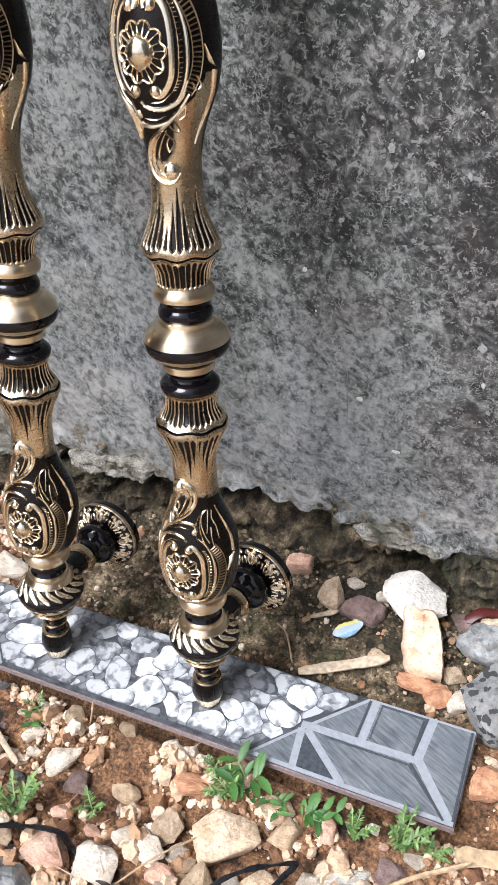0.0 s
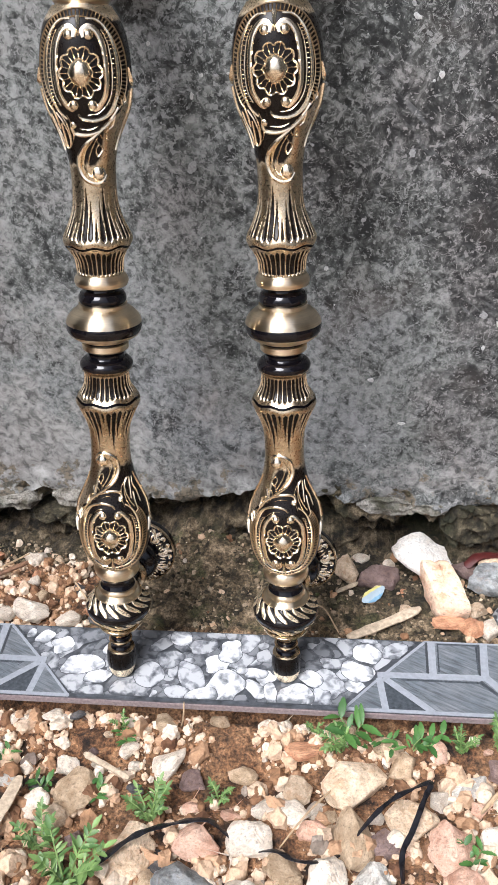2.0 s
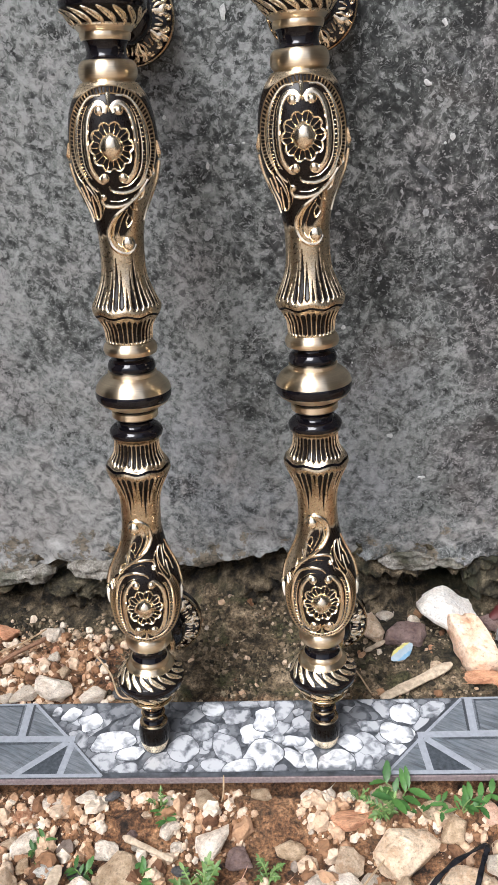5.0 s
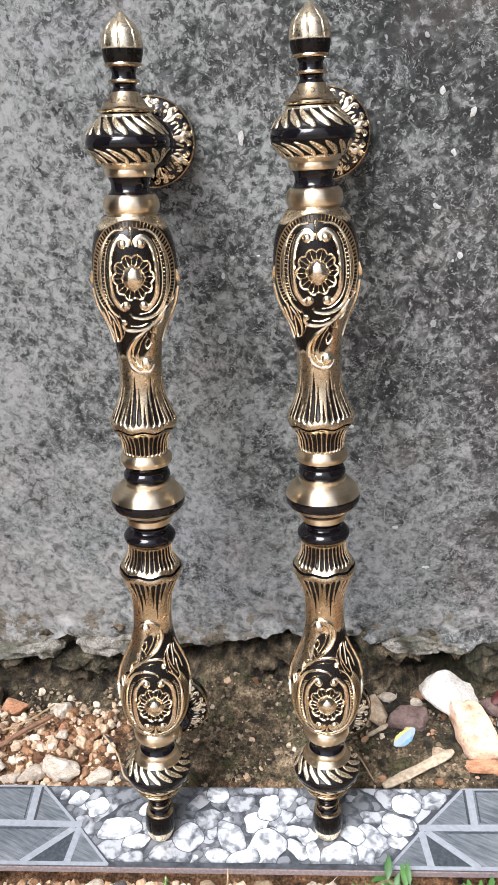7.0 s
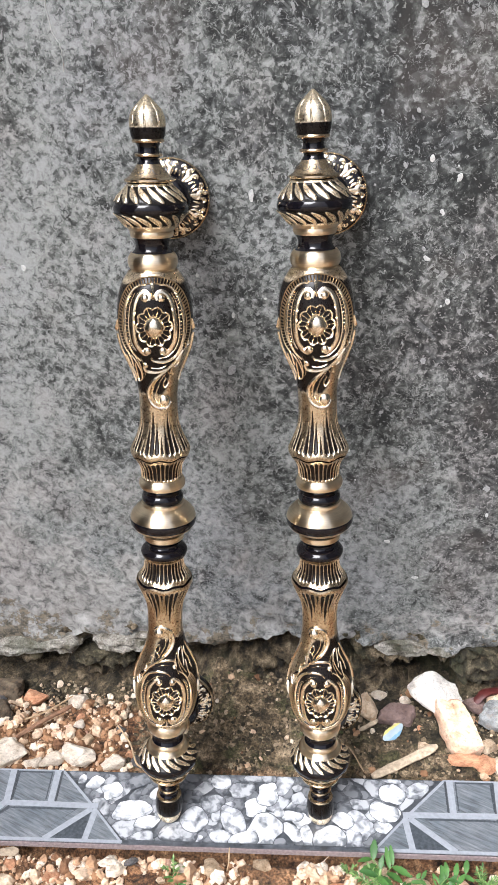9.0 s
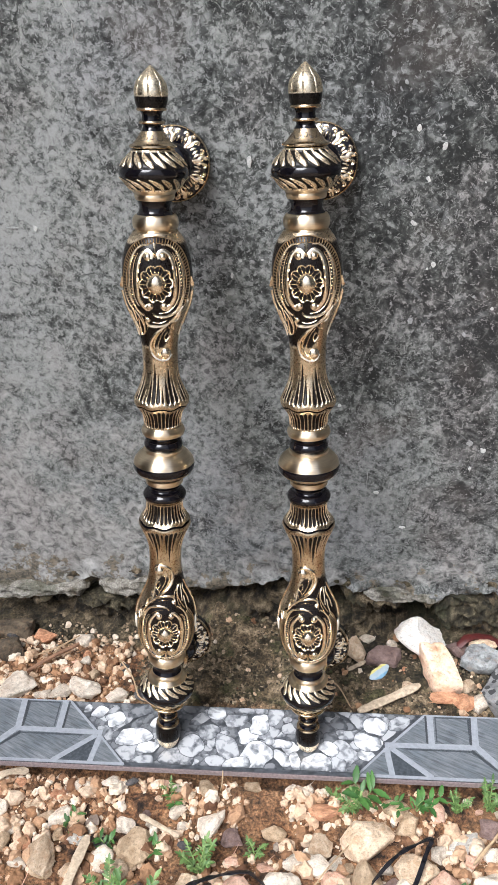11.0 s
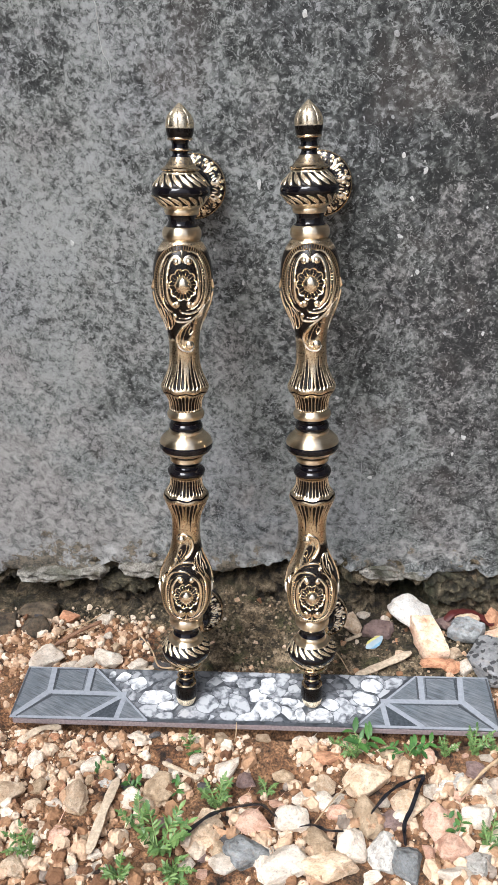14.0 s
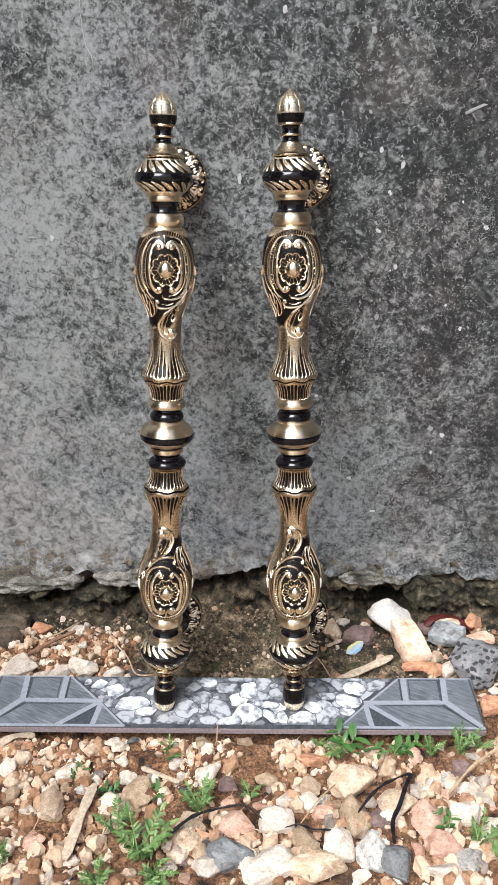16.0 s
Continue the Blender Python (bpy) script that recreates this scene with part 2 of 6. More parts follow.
def soil_material():
    m, t, b = material("clay_soil")
    v = coords(t)
    n, mid, fine = tex(t, v, 16, 4, 0.6), tex(t, v, 90, 6, 0.65), tex(t, v, 520, 5, 0.7)
    clay = ramp(t, mid, [(0.38, (0.012, 0.006, 0.003)), (0.52, (0.185, 0.088, 0.039)), (0.70, (0.43, 0.25, 0.13))])
    clay = mix(t, ramp(t, n, [(0.45, 0.0), (0.65, 0.6)]), clay, (0.27, 0.15, 0.075))
    # damp, mossy ground in the strip below the wall
    sep = t.nodes.new("ShaderNodeSeparateXYZ")
    t.links.new(v, sep.inputs[0])
    damp = ramp(t, mid, [(0.36, (0.018, 0.013, 0.006)), (0.50, (0.115, 0.083, 0.046)), (0.66, (0.33, 0.25, 0.16))])
    damp = mix(t, ramp(t, tex(t, v, 40, 4), [(0.50, 0.0), (0.62, 0.75)]), damp, (0.048, 0.052, 0.018))
    where = maths(t, "ADD", maths(t, "MULTIPLY", maths(t, "SUBTRACT", sep.outputs["Y"], 0.06), 30.0), maths(t, "SUBTRACT", n, 0.5))
    side = maths(t, "MULTIPLY", maths(t, "ADD", sep.outputs["X"], 0.10), 25.0)
    both = maths(t, "MINIMUM", where, side)
    foot = maths(t, "ADD", maths(t, "MULTIPLY", maths(t, "SUBTRACT", sep.outputs["Y"], 0.135), 40.0), maths(t, "SUBTRACT", n, 0.5))
    both = maths(t, "MAXIMUM", both, foot)
    col = mix(t, ramp(t, both, [(0.0, 0.0), (0.5, 1.0)]), clay, damp)
    # darker soil along the wall foot, east and west: shade painted into the colour
    shade_soil = ramp(t, mid, [(0.36, (0.010, 0.008, 0.004)), (0.52, (0.050, 0.038, 0.020)), (0.68, (0.15, 0.115, 0.070))])
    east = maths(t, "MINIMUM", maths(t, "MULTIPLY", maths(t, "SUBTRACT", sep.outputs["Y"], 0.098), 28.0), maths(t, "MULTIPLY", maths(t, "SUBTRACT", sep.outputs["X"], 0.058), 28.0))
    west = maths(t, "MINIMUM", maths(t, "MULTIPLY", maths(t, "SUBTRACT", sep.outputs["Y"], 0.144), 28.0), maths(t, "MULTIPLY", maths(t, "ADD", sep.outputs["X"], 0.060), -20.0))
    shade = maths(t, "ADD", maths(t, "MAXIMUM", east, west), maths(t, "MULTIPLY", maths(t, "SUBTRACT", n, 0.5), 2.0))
    col = mix(t, ramp(t, shade, [(0.0, 0.0), (0.4, 0.85)]), col, shade_soil)
    cells = t.nodes.new("ShaderNodeTexVoronoi")
    cells.inputs["Scale"].default_value = 70
    t.links.new(v, cells.inputs["Vector"])
    pale = ramp(t, cells.outputs["Color"], [(0.2, (0.34, 0.24, 0.16)), (0.5, (0.58, 0.46, 0.33)), (0.8, (0.74, 0.66, 0.54))])
    pale = mix(t, ramp(t, cells.outputs["Distance"], [(0.45, 0.0), (0.7, 0.8)]), pale, (0.12, 0.08, 0.05))
    far = maths(t, "ADD", maths(t, "MULTIPLY", maths(t, "ADD", sep.outputs["Y"], 0.17), -18.0), maths(t, "SUBTRACT", n, 0.5))
    behind = maths(t, "MULTIPLY", maths(t, "SUBTRACT", sep.outputs["Y"], 0.35), 18.0)
    col = mix(t, ramp(t, maths(t, "MAXIMUM", far, behind), [(0.0, 0.0), (0.5, 0.85)]), col, pale)
    col = mix(t, 1.0, col, ramp(t, fine, [(0.32, 0.15), (0.5, 0.95), (0.68, 2.0)]), "MULTIPLY")
    t.links.new(col, b.inputs["Base Color"])
    b.inputs["Roughness"].default_value = 0.95
    first = bump(t, b, mid, 0.9, 0.006)
    bump(t, b, fine, 0.9, 0.0016, first)
    return m


SOIL = soil_material()


def stone_material(name, dark, light, spots=None, pits=0.0):
    m, t, b = material(name)
    v = coords(t)
    info = t.nodes.new("ShaderNodeObjectInfo")
    shift = t.nodes.new("ShaderNodeVectorMath")
    shift.operation = "ADD"
    t.links.new(v, shift.inputs[0])
    spread = t.nodes.new("ShaderNodeVectorMath")
    spread.operation = "SCALE"
    spread.inputs[0].default_value = (7.0, 3.0, 5.0)
    t.links.new(info.outputs["Random"], spread.inputs["Scale"])
    t.links.new(spread.outputs[0], shift.inputs[1])
    p = shift.outputs[0]
    n, fine = tex(t, p, 1.6, 6, 0.66), tex(t, p, 9, 6, 0.75)
    col = ramp(t, n, [(0.32, dark), (0.62, light)])
    if spots:
        col = mix(t, ramp(t, tex(t, p, 2.6, 4, 0.6), [(0.52, 0.0), (0.66, 0.8)]), col, spots)
    col = mix(t, 1.0, col, ramp(t, fine, [(0.30, 0.42), (0.44, 1.06), (0.70, 1.42)]), "MULTIPLY")
    col = mix(t, ramp(t, tex(t, p, 3.4, 6, 0.7, 0.4), [(0.52, 0.0), (0.72, 0.38)]), col, (0.36, 0.215, 0.115))
    tone = maths(t, "ADD", maths(t, "MULTIPLY", info.outputs["Random"], 0.32), 0.83)
    col = mix(t, 1.0, col, tone, "MULTIPLY")
    if pits:
        hole = t.nodes.new("ShaderNodeTexVoronoi")
        hole.inputs["Scale"].default_value = 4.2
        t.links.new(p, hole.inputs["Vector"])
        col = mix(t, ramp(t, maths(t, "ADD", hole.outputs["Distance"], maths(t, "MULTIPLY", tex(t, p, 4.5, 3, 0.6), 1.1)), [(0.86, pits), (0.91, 0.0)]), col, (0.035, 0.035, 0.036))
    t.links.new(col, b.inputs["Base Color"])
    b.inputs["Roughness"].default_value = 0.9
    first = bump(t, b, n, 0.6, 0.004)
    bump(t, b, fine, 0.9, 0.0018, first)
    return m


STONES = {
    "W": (stone_material("white_limestone", (0.50, 0.395, 0.295), (0.78, 0.70, 0.59)), "chalky white limestone rubble stone on the bare soil"),
    "V": (stone_material("bright_chalk", (0.80, 0.73, 0.64), (0.91, 0.88, 0.82)), "large bright white chalky stone on the rubble"),
    "C": (stone_material("cream_limestone", (0.42, 0.285, 0.175), (0.70, 0.56, 0.405), (0.46, 0.30, 0.18)), "cream limestone rubble stone with earthy stains"),
    "T": (stone_material("tan_limestone", (0.27, 0.175, 0.095), (0.54, 0.41, 0.275)), "tan crumbly limestone lump in the soil"),
    "P": (stone_material("pink_limestone", (0.44, 0.225, 0.145), (0.70, 0.475, 0.355)), "pinkish buff broken stone on the soil"),
    "O": (stone_material("orange_brick_clay", (0.34, 0.14, 0.07), (0.60, 0.33, 0.19)), "orange red brick or clay fragment"),
    "E": (stone_material("peach_stone", (0.54, 0.32, 0.20), (0.72, 0.57, 0.43), (0.42, 0.20, 0.10)), "peach coloured flat stone with white patches"),
    "B": (stone_material("purple_brown_stone", (0.12, 0.075, 0.065), (0.27, 0.19, 0.17)), "dull purple brown broken stone"),
    "D": (stone_material("dark_basalt", (0.03, 0.03, 0.032), (0.12, 0.115, 0.115)), "dark grey basalt chip lying in rubble"),
    "G": (stone_material("grey_stone", (0.12, 0.125, 0.125), (0.33, 0.34, 0.335), (0.10, 0.10, 0.098)), "smooth grey stone among pale rubble"),
    "S": (stone_material("speckled_stone", (0.34, 0.32, 0.28), (0.66, 0.63, 0.57), (0.22, 0.20, 0.17)), "speckled pale grey stone on the rubble"),
    "K": (stone_material("earthy_lump", (0.020, 0.015, 0.010), (0.125, 0.095, 0.062)), "dark brown earthy lump at the wall foot"),
    "L": (stone_material("pitted_lava", (0.15, 0.15, 0.152), (0.32, 0.32, 0.315), None, 0.95), "pitted grey lava rock beside the tile strip"),
}


def plain(name, colour, rough=0.7, scale=300, spread=0.25, size=0.0006):
    m, t, b = material(name)
    n = tex(t, coords(t), scale, 5, 0.6)
    lo, hi = tuple(c * (1 - spread) for c in colour), tuple(min(1, c * (1 + spread)) for c in colour)
    t.links.new(ramp(t, n, [(0.3, lo), (0.7, hi)]), b.inputs["Base Color"])
    b.inputs["Roughness"].default_value = rough
    bump(t, b, n, 0.3, size)
    return m


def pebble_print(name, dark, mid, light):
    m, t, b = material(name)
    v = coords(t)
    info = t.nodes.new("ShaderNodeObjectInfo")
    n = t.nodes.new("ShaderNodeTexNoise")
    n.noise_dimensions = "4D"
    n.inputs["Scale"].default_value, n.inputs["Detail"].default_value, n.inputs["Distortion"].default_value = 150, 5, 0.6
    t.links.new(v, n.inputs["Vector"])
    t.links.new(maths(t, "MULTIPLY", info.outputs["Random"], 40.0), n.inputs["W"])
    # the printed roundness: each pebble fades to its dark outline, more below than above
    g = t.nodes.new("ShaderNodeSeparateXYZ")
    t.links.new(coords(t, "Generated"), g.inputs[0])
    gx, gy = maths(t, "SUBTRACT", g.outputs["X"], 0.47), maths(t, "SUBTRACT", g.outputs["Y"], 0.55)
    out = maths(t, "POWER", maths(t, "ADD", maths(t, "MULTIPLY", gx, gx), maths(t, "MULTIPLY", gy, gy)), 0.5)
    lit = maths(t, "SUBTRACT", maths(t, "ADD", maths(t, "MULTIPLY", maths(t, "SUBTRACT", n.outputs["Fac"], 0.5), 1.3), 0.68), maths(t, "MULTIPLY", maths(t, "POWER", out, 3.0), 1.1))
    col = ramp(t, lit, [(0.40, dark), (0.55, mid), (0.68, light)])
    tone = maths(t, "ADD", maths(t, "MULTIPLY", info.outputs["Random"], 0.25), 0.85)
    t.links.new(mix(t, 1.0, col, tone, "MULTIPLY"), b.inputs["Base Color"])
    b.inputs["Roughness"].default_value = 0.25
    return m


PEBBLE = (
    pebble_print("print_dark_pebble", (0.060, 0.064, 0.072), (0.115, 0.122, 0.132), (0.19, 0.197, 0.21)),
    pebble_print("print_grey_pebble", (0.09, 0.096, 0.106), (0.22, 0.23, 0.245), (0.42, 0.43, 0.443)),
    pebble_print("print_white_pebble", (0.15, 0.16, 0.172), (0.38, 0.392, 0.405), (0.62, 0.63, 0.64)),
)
GROUT = plain("print_dark_gap", (0.058, 0.063, 0.071), 0.28, 150, 0.6)
OUTLINE = plain("print_outline", (0.040, 0.044, 0.051), 0.28, 200, 0.4)


def slate_material():
    m, t, b = material("print_blue_slate")
    v = coords(t)
    streak = tex(t, stretched(t, v, (0, 0, 0.45), 0.10, 1.0), 620, 5, 0.65)
    cloud = tex(t, v, 60, 4, 0.6)
    col = ramp(t, cloud, [(0.35, (0.100, 0.114, 0.127)), (0.65, (0.155, 0.166, 0.178))])
    col = mix(t, 1.0, col, ramp(t, streak, [(0.34, 0.58), (0.5, 1.0), (0.66, 1.42)]), "MULTIPLY")
    t.links.new(col, b.inputs["Base Color"])
    b.inputs["Roughness"].default_value = 0.32
    return m


SLATE = slate_material()
DARK_SLATE = plain("print_dark_slate", (0.05, 0.058, 0.067), 0.30, 500, 0.5, 0.0002)
LINE = plain("print_pale_line", (0.27, 0.287, 0.312), 0.30, 300, 0.15, 0.0002)
EDGE_LINE = plain("print_shadow_line", (0.05, 0.055, 0.062), 0.30, 300, 0.15, 0.0002)
BISCUIT = plain("ceramic_biscuit", (0.24, 0.19, 0.185), 0.8, 500, 0.3)
STRAP = plain("black_rubber", (0.013, 0.013, 0.016), 0.26, 240, 0.6)
STRAP.node_tree.nodes["Principled BSDF"].inputs["Specular IOR Level"].default_value = 0.3
CHIP = plain("bleached_wood", (0.44, 0.35, 0.25), 0.8, 350, 0.35)
TWIG = plain("brown_twig", (0.22, 0.12, 0.07), 0.85, 350, 0.35)
DRY = plain("dry_stalk", (0.42, 0.30, 0.18), 0.85, 350, 0.3)
PAPER = plain("white_paper", (0.38, 0.47, 0.53), 0.5, 300, 0.1)
PAPER_BLUE = plain("blue_print", (0.22, 0.40, 0.55), 0.5, 300, 0.2)
PAPER_YELLOW = plain("yellow_print", (0.66, 0.60, 0.20), 0.5, 300, 0.2)
MAROON = plain("maroon_plastic", (0.075, 0.016, 0.014), 0.4, 300, 0.3)
FLECK = plain("white_lime", (0.44, 0.44, 0.425), 0.8, 900, 0.25)
SCRATCH = plain("pale_scratch", (0.25, 0.252, 0.248), 0.9, 900, 0.3)


def leaf_material(name, dark, light):
    m, t, b = material(name)
    v = coords(t)
    geo = t.nodes.new("ShaderNodeNewGeometry")
    col = ramp(t, geo.outputs["Random Per Island"], [(0.0, dark), (1.0, light)])
    col = mix(t, 0.5, col, ramp(t, tex(t, v, 300, 3), [(0.3, 0.6), (0.7, 1.3)]), "MULTIPLY")
    t.links.new(col, b.inputs["Base Color"])
    b.inputs["Roughness"].default_value = 0.5
    b.inputs["Subsurface Weight"].default_value = 0.0
    return m


LEAF = leaf_material("fresh_leaf", (0.022, 0.075, 0.016), (0.07, 0.17, 0.035))
PALE_LEAF = leaf_material("mid_green_leaf", (0.050, 0.115, 0.026), (0.18, 0.28, 0.085))
STEM = plain("green_stem", (0.17, 0.25, 0.08), 0.6, 300, 0.25)


# ---- building helpers ----
def finish(bm, name, mats, sharp=0.7):
    bmesh.ops.recalc_face_normals(bm, faces=bm.faces)
    for f in bm.faces:
        f.smooth = True
    for e in bm.edges:
        if len(e.link_faces) == 2 and e.calc_face_angle(0) > sharp:
            e.smooth = False
    me = bpy.data.meshes.new(name)
    bm.to_mesh(me)
    bm.free()
    for m in (mats if isinstance(mats, (list, tuple)) else (mats,)):
        me.materials.append(m)
    return me


def part(name, bm, mats, parent, label="", m=None, sharp=0.7):
    me = finish(bm, name, mats, sharp) if isinstance(bm, bmesh.types.BMesh) else bm
    ob = new(name, me)
    ob.parent = parent
    if m is not None:
        ob.matrix_basis = m
    if label:
        ob["label"] = label
    return ob


def smoothstep(a, b, x):
    x = min(1.0, max(0.0, (x - a) / (b - a)))
    return x * x * (3 - 2 * x)


def fbm(x, y, z, octaves=4):
    total, amp, k = 0.0, 1.0, 1.0
    for _ in range(octaves):
        total += amp * noise.noise((x * k, y * k, z * k))
        amp, k = amp * 0.5, k * 2.03
    return total


def spline(points, steps=8):
    """A smooth curve through the given points (tuples of any length)."""
    pts = [np.array(p, float) for p in points]
    pts = [2 * pts[0] - pts[1]] + pts + [2 * pts[-1] - pts[-2]]
    out = []
    for i in range(1, len(pts) - 2):
        a, b, c, d = pts[i - 1:i + 3]
        for k in range(steps):
            t = k / steps
            out.append(0.5 * (2 * b + (c - a) * t + (2 * a - 5 * b + 4 * c - d) * t * t + (3 * b - a - 3 * c + d) * t ** 3))
    out.append(pts[-2])
    return out


def grid_faces(bm, rows, closed=True, mat=0):
    faces = []
    for a, b in zip(rows, rows[1:]):
        n = len(a)
        for i in range(n if closed else n - 1):
            j = (i + 1) % n
            f = bm.faces.new((a[i], a[j], b[j], b[i]))
            f.material_index = mat
            faces.append(f)
    return faces


def lathe(profile, segs=64, caps=(False, False)):
    """Turns (height, radius) pairs, in millimetres, about z."""
    bm = bmesh.new()
    rows = []
    for h, r in profile:
        rows.append([bm.verts.new((1e-3 * r * math.sin(2 * math.pi * i / segs), -1e-3 * r * math.cos(2 * math.pi * i / segs), 1e-3 * h)) for i in range(segs)])
    grid_faces(bm, rows)
    if caps[0]:
        bm.faces.new(rows[0])
    if caps[1]:
        bm.faces.new(rows[-1])
    return bm


# ---- the wall and the ground ----
def wall_y(x, z):
    return 0.1671 - 0.0646 * x - 0.034 * z


EDGE_X = [-0.5, -0.214, -0.188, -0.168, -0.147, -0.13, -0.096, -0.072, -0.041, -0.026, -0.003, 0.011, 0.029, 0.084, 0.111, 0.138, 0.183, 0.5]
EDGE_Z = [0.008, 0.005, 0.014, 0.020, 0.029, 0.020, 0.033, 0.038, 0.019, 0.028, 0.036, 0.040, 0.039, 0.034, 0.036, 0.037, 0.040, 0.038]


def edge_z(x):
    return float(np.interp(x, EDGE_X, EDGE_Z)) + 0.0060 * fbm(x * 38, 3.1, 0, 5) + 0.0050 * round(2.4 * noise.noise((x * 60, 7.3, 0))) / 2 + 0.0016 * fbm(x * 210, 1.1, 0, 3)


def spread_axis(lo, hi, step, far_lo, far_hi):
    vals = list(np.arange(lo, hi + step * 0.5, step))
    d, v = step, hi
    while v < far_hi:
        d *= 1.45
        v = min(far_hi, v + d)
        vals.append(v)
    d, v, left = step, lo, []
    while v > far_lo:
        d *= 1.45
        v = max(far_lo, v - d)
        left.append(v)
    return left[::-1] + vals


def build_wall():
    bm = bmesh.new()
    xs = spread_axis(-0.34, 0.34, 0.0024, -3.5, 3.5)
    ups = spread_axis(0.0, 0.60, 0.0042, 0.0, 2.4)
    rows = []
    for back, dz in ((0.10, 0.004), (0.022, 0.004), (0.006, -0.001)):
        rows.append([bm.verts.new((x, wall_y(x, edge_z(x)) + back, edge_z(x) + dz)) for x in xs])
    for up in ups:
        row = []
        for x in xs:
            e = edge_z(x)
            z = e + up if up < 0.4 else e * max(0.0, 1 - (up - 0.4) / 0.2) + up
            y = wall_y(x, z) + 0.0012 * fbm(x * 9, z * 9, 1.7, 3) + 0.0004 * fbm(x * 70, z * 70, 4.2, 3)
            y += 0.0055 * fbm(x * 45, z * 75, 8.0, 4) * math.exp(-up / 0.022) - 0.0035 * math.exp(-up / 0.010) * smoothstep(-0.3, 0.3, noise.noise((x * 30, 2.2, 0.7)))
            row.append(bm.verts.new((x, y, z)))
        rows.append(row)
    rows.append([bm.verts.new((v.co.x, v.co.y + 0.12, v.co.z)) for v in rows[-1]])
    rows.append([bm.verts.new((x, wall_y(x, 0) + 0.12, -0.1)) for x in xs])
    grid_faces(bm, rows, closed=False)
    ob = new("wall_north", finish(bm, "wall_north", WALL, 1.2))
    return tagged(ob, "old grey cement-rendered wall, mottled, broken along its foot", "wall", kind="structure")


wall = build_wall()


def screen_wall(name, x0, y0, x1, y1, height, label):
    """A plain block between two corners, out of view, added to darken reflections in the brass."""
    bm = bmesh.new()
    bmesh.ops.create_cube(bm, size=1.0)
    for v in bm.verts:
        v.co = (x0 + (v.co.x + 0.5) * (x1 - x0), y0 + (v.co.y + 0.5) * (y1 - y0), -0.1 + (v.co.z + 0.5) * (height + 0.1))
    ob = new(name, finish(bm, name, DARK_RENDER))
    return tagged(ob, label, "wall", kind="structure")


# unseen screens, added so that the handles' flanks reflect something dark
screen_wall("wall_west", -1.25, -1.15, -1.1, 0.135, 2.4, "plain dark side screen, added out of view to darken reflections")
screen_wall("wall_east", 1.1, -1.15, 1.25, 0.005, 2.4, "plain dark side screen, added out of view to darken reflections")


def build_footing():
    bm = bmesh.new()
    xs = spread_axis(-0.34, 0.34, 0.0020, -3.5, 3.5)
    rows = []
    for k in range(70):
        row = []
        for x in xs:
            top = edge_z(x) + 0.012
            z = -0.065 + (top + 0.065) * k / 69
            under = edge_z(x) - z
            middle = smoothstep(-0.055, -0.035, x) * smoothstep(0.085, 0.06, x)
            right = smoothstep(0.06, 0.09, x)
            wander = 0.006 * fbm(x * 20, 1.5, 7.7, 3)
            gap = 0.027 * (1 - right) * (1 - middle) + 0.010 * middle + 0.026 * right + 0.6 * wander
            wide = 0.0075 + 0.0035 * middle
            lump = fbm(x * 34, z * 62, 2.2, 6)
            ridgy = abs(noise.noise((x * 26, z * 85, 9.1)))
            crumb = noise.voronoi((x * 95, z * 120, 1.0))[0][0]
            depth = -0.001 + 0.008 * lump + 0.007 * ridgy + 0.008 * crumb + 0.006 * fbm(x * 120, z * 150, 4.4, 4)
            depth += 0.078 * math.exp(-((under - gap) / wide) ** 2)
            depth += 0.06 * math.exp(-((x - 0.14) / 0.03) ** 2) * math.exp(-((under - 0.047) / 0.008) ** 2)
            depth += 0.010 * math.exp(-((under - 0.004) / 0.004) ** 2) * (0.3 + 0.7 * middle)
            depth += 0.014 * max(0.0, noise.noise((x * 12, z * 95 + x * 30, 5.2)))
            ledge = right * math.exp(-((under - 0.017) / 0.006) ** 2) + (1 - right) * (1 - middle) * math.exp(-((under - 0.010) / 0.006) ** 2)
            depth -= 0.013 * ledge * smoothstep(-0.15, 0.2, noise.noise((x * 22, z * 12, 6.6)))
            depth -= 0.010 * smoothstep(gap + 0.006, gap + 0.03, under)
            y = wall_y(x, z) + max(depth, -0.008)
            row.append(bm.verts.new((x, y, z + 0.002 * noise.noise((x * 60, z * 60, 3.3)))))
        rows.append(row)
    rows.append([bm.verts.new((x, wall_y(x, 0) + 0.11, edge_z(x) + 0.011)) for x in xs])
    grid_faces(bm, rows, closed=False)
    ob = new("wall_footing", finish(bm, "wall_footing", FOOTING, 0.9))
    return tagged(ob, "crumbling earthy footing below the broken render", "footing", kind="structure")


footing = build_footing()
LEDGE = rough_material("split_lime_render", [(0.36, (0.06, 0.050, 0.034)), (0.48, (0.18, 0.165, 0.138)), (0.66, (0.36, 0.34, 0.30))], 80, 0.6, 0.002)
MOSSY = rough_material("mossy_footing_stone", [(0.38, (0.012, 0.010, 0.005)), (0.52, (0.050, 0.041, 0.022)), (0.68, (0.18, 0.15, 0.095))], 110, 0.7, 0.003)


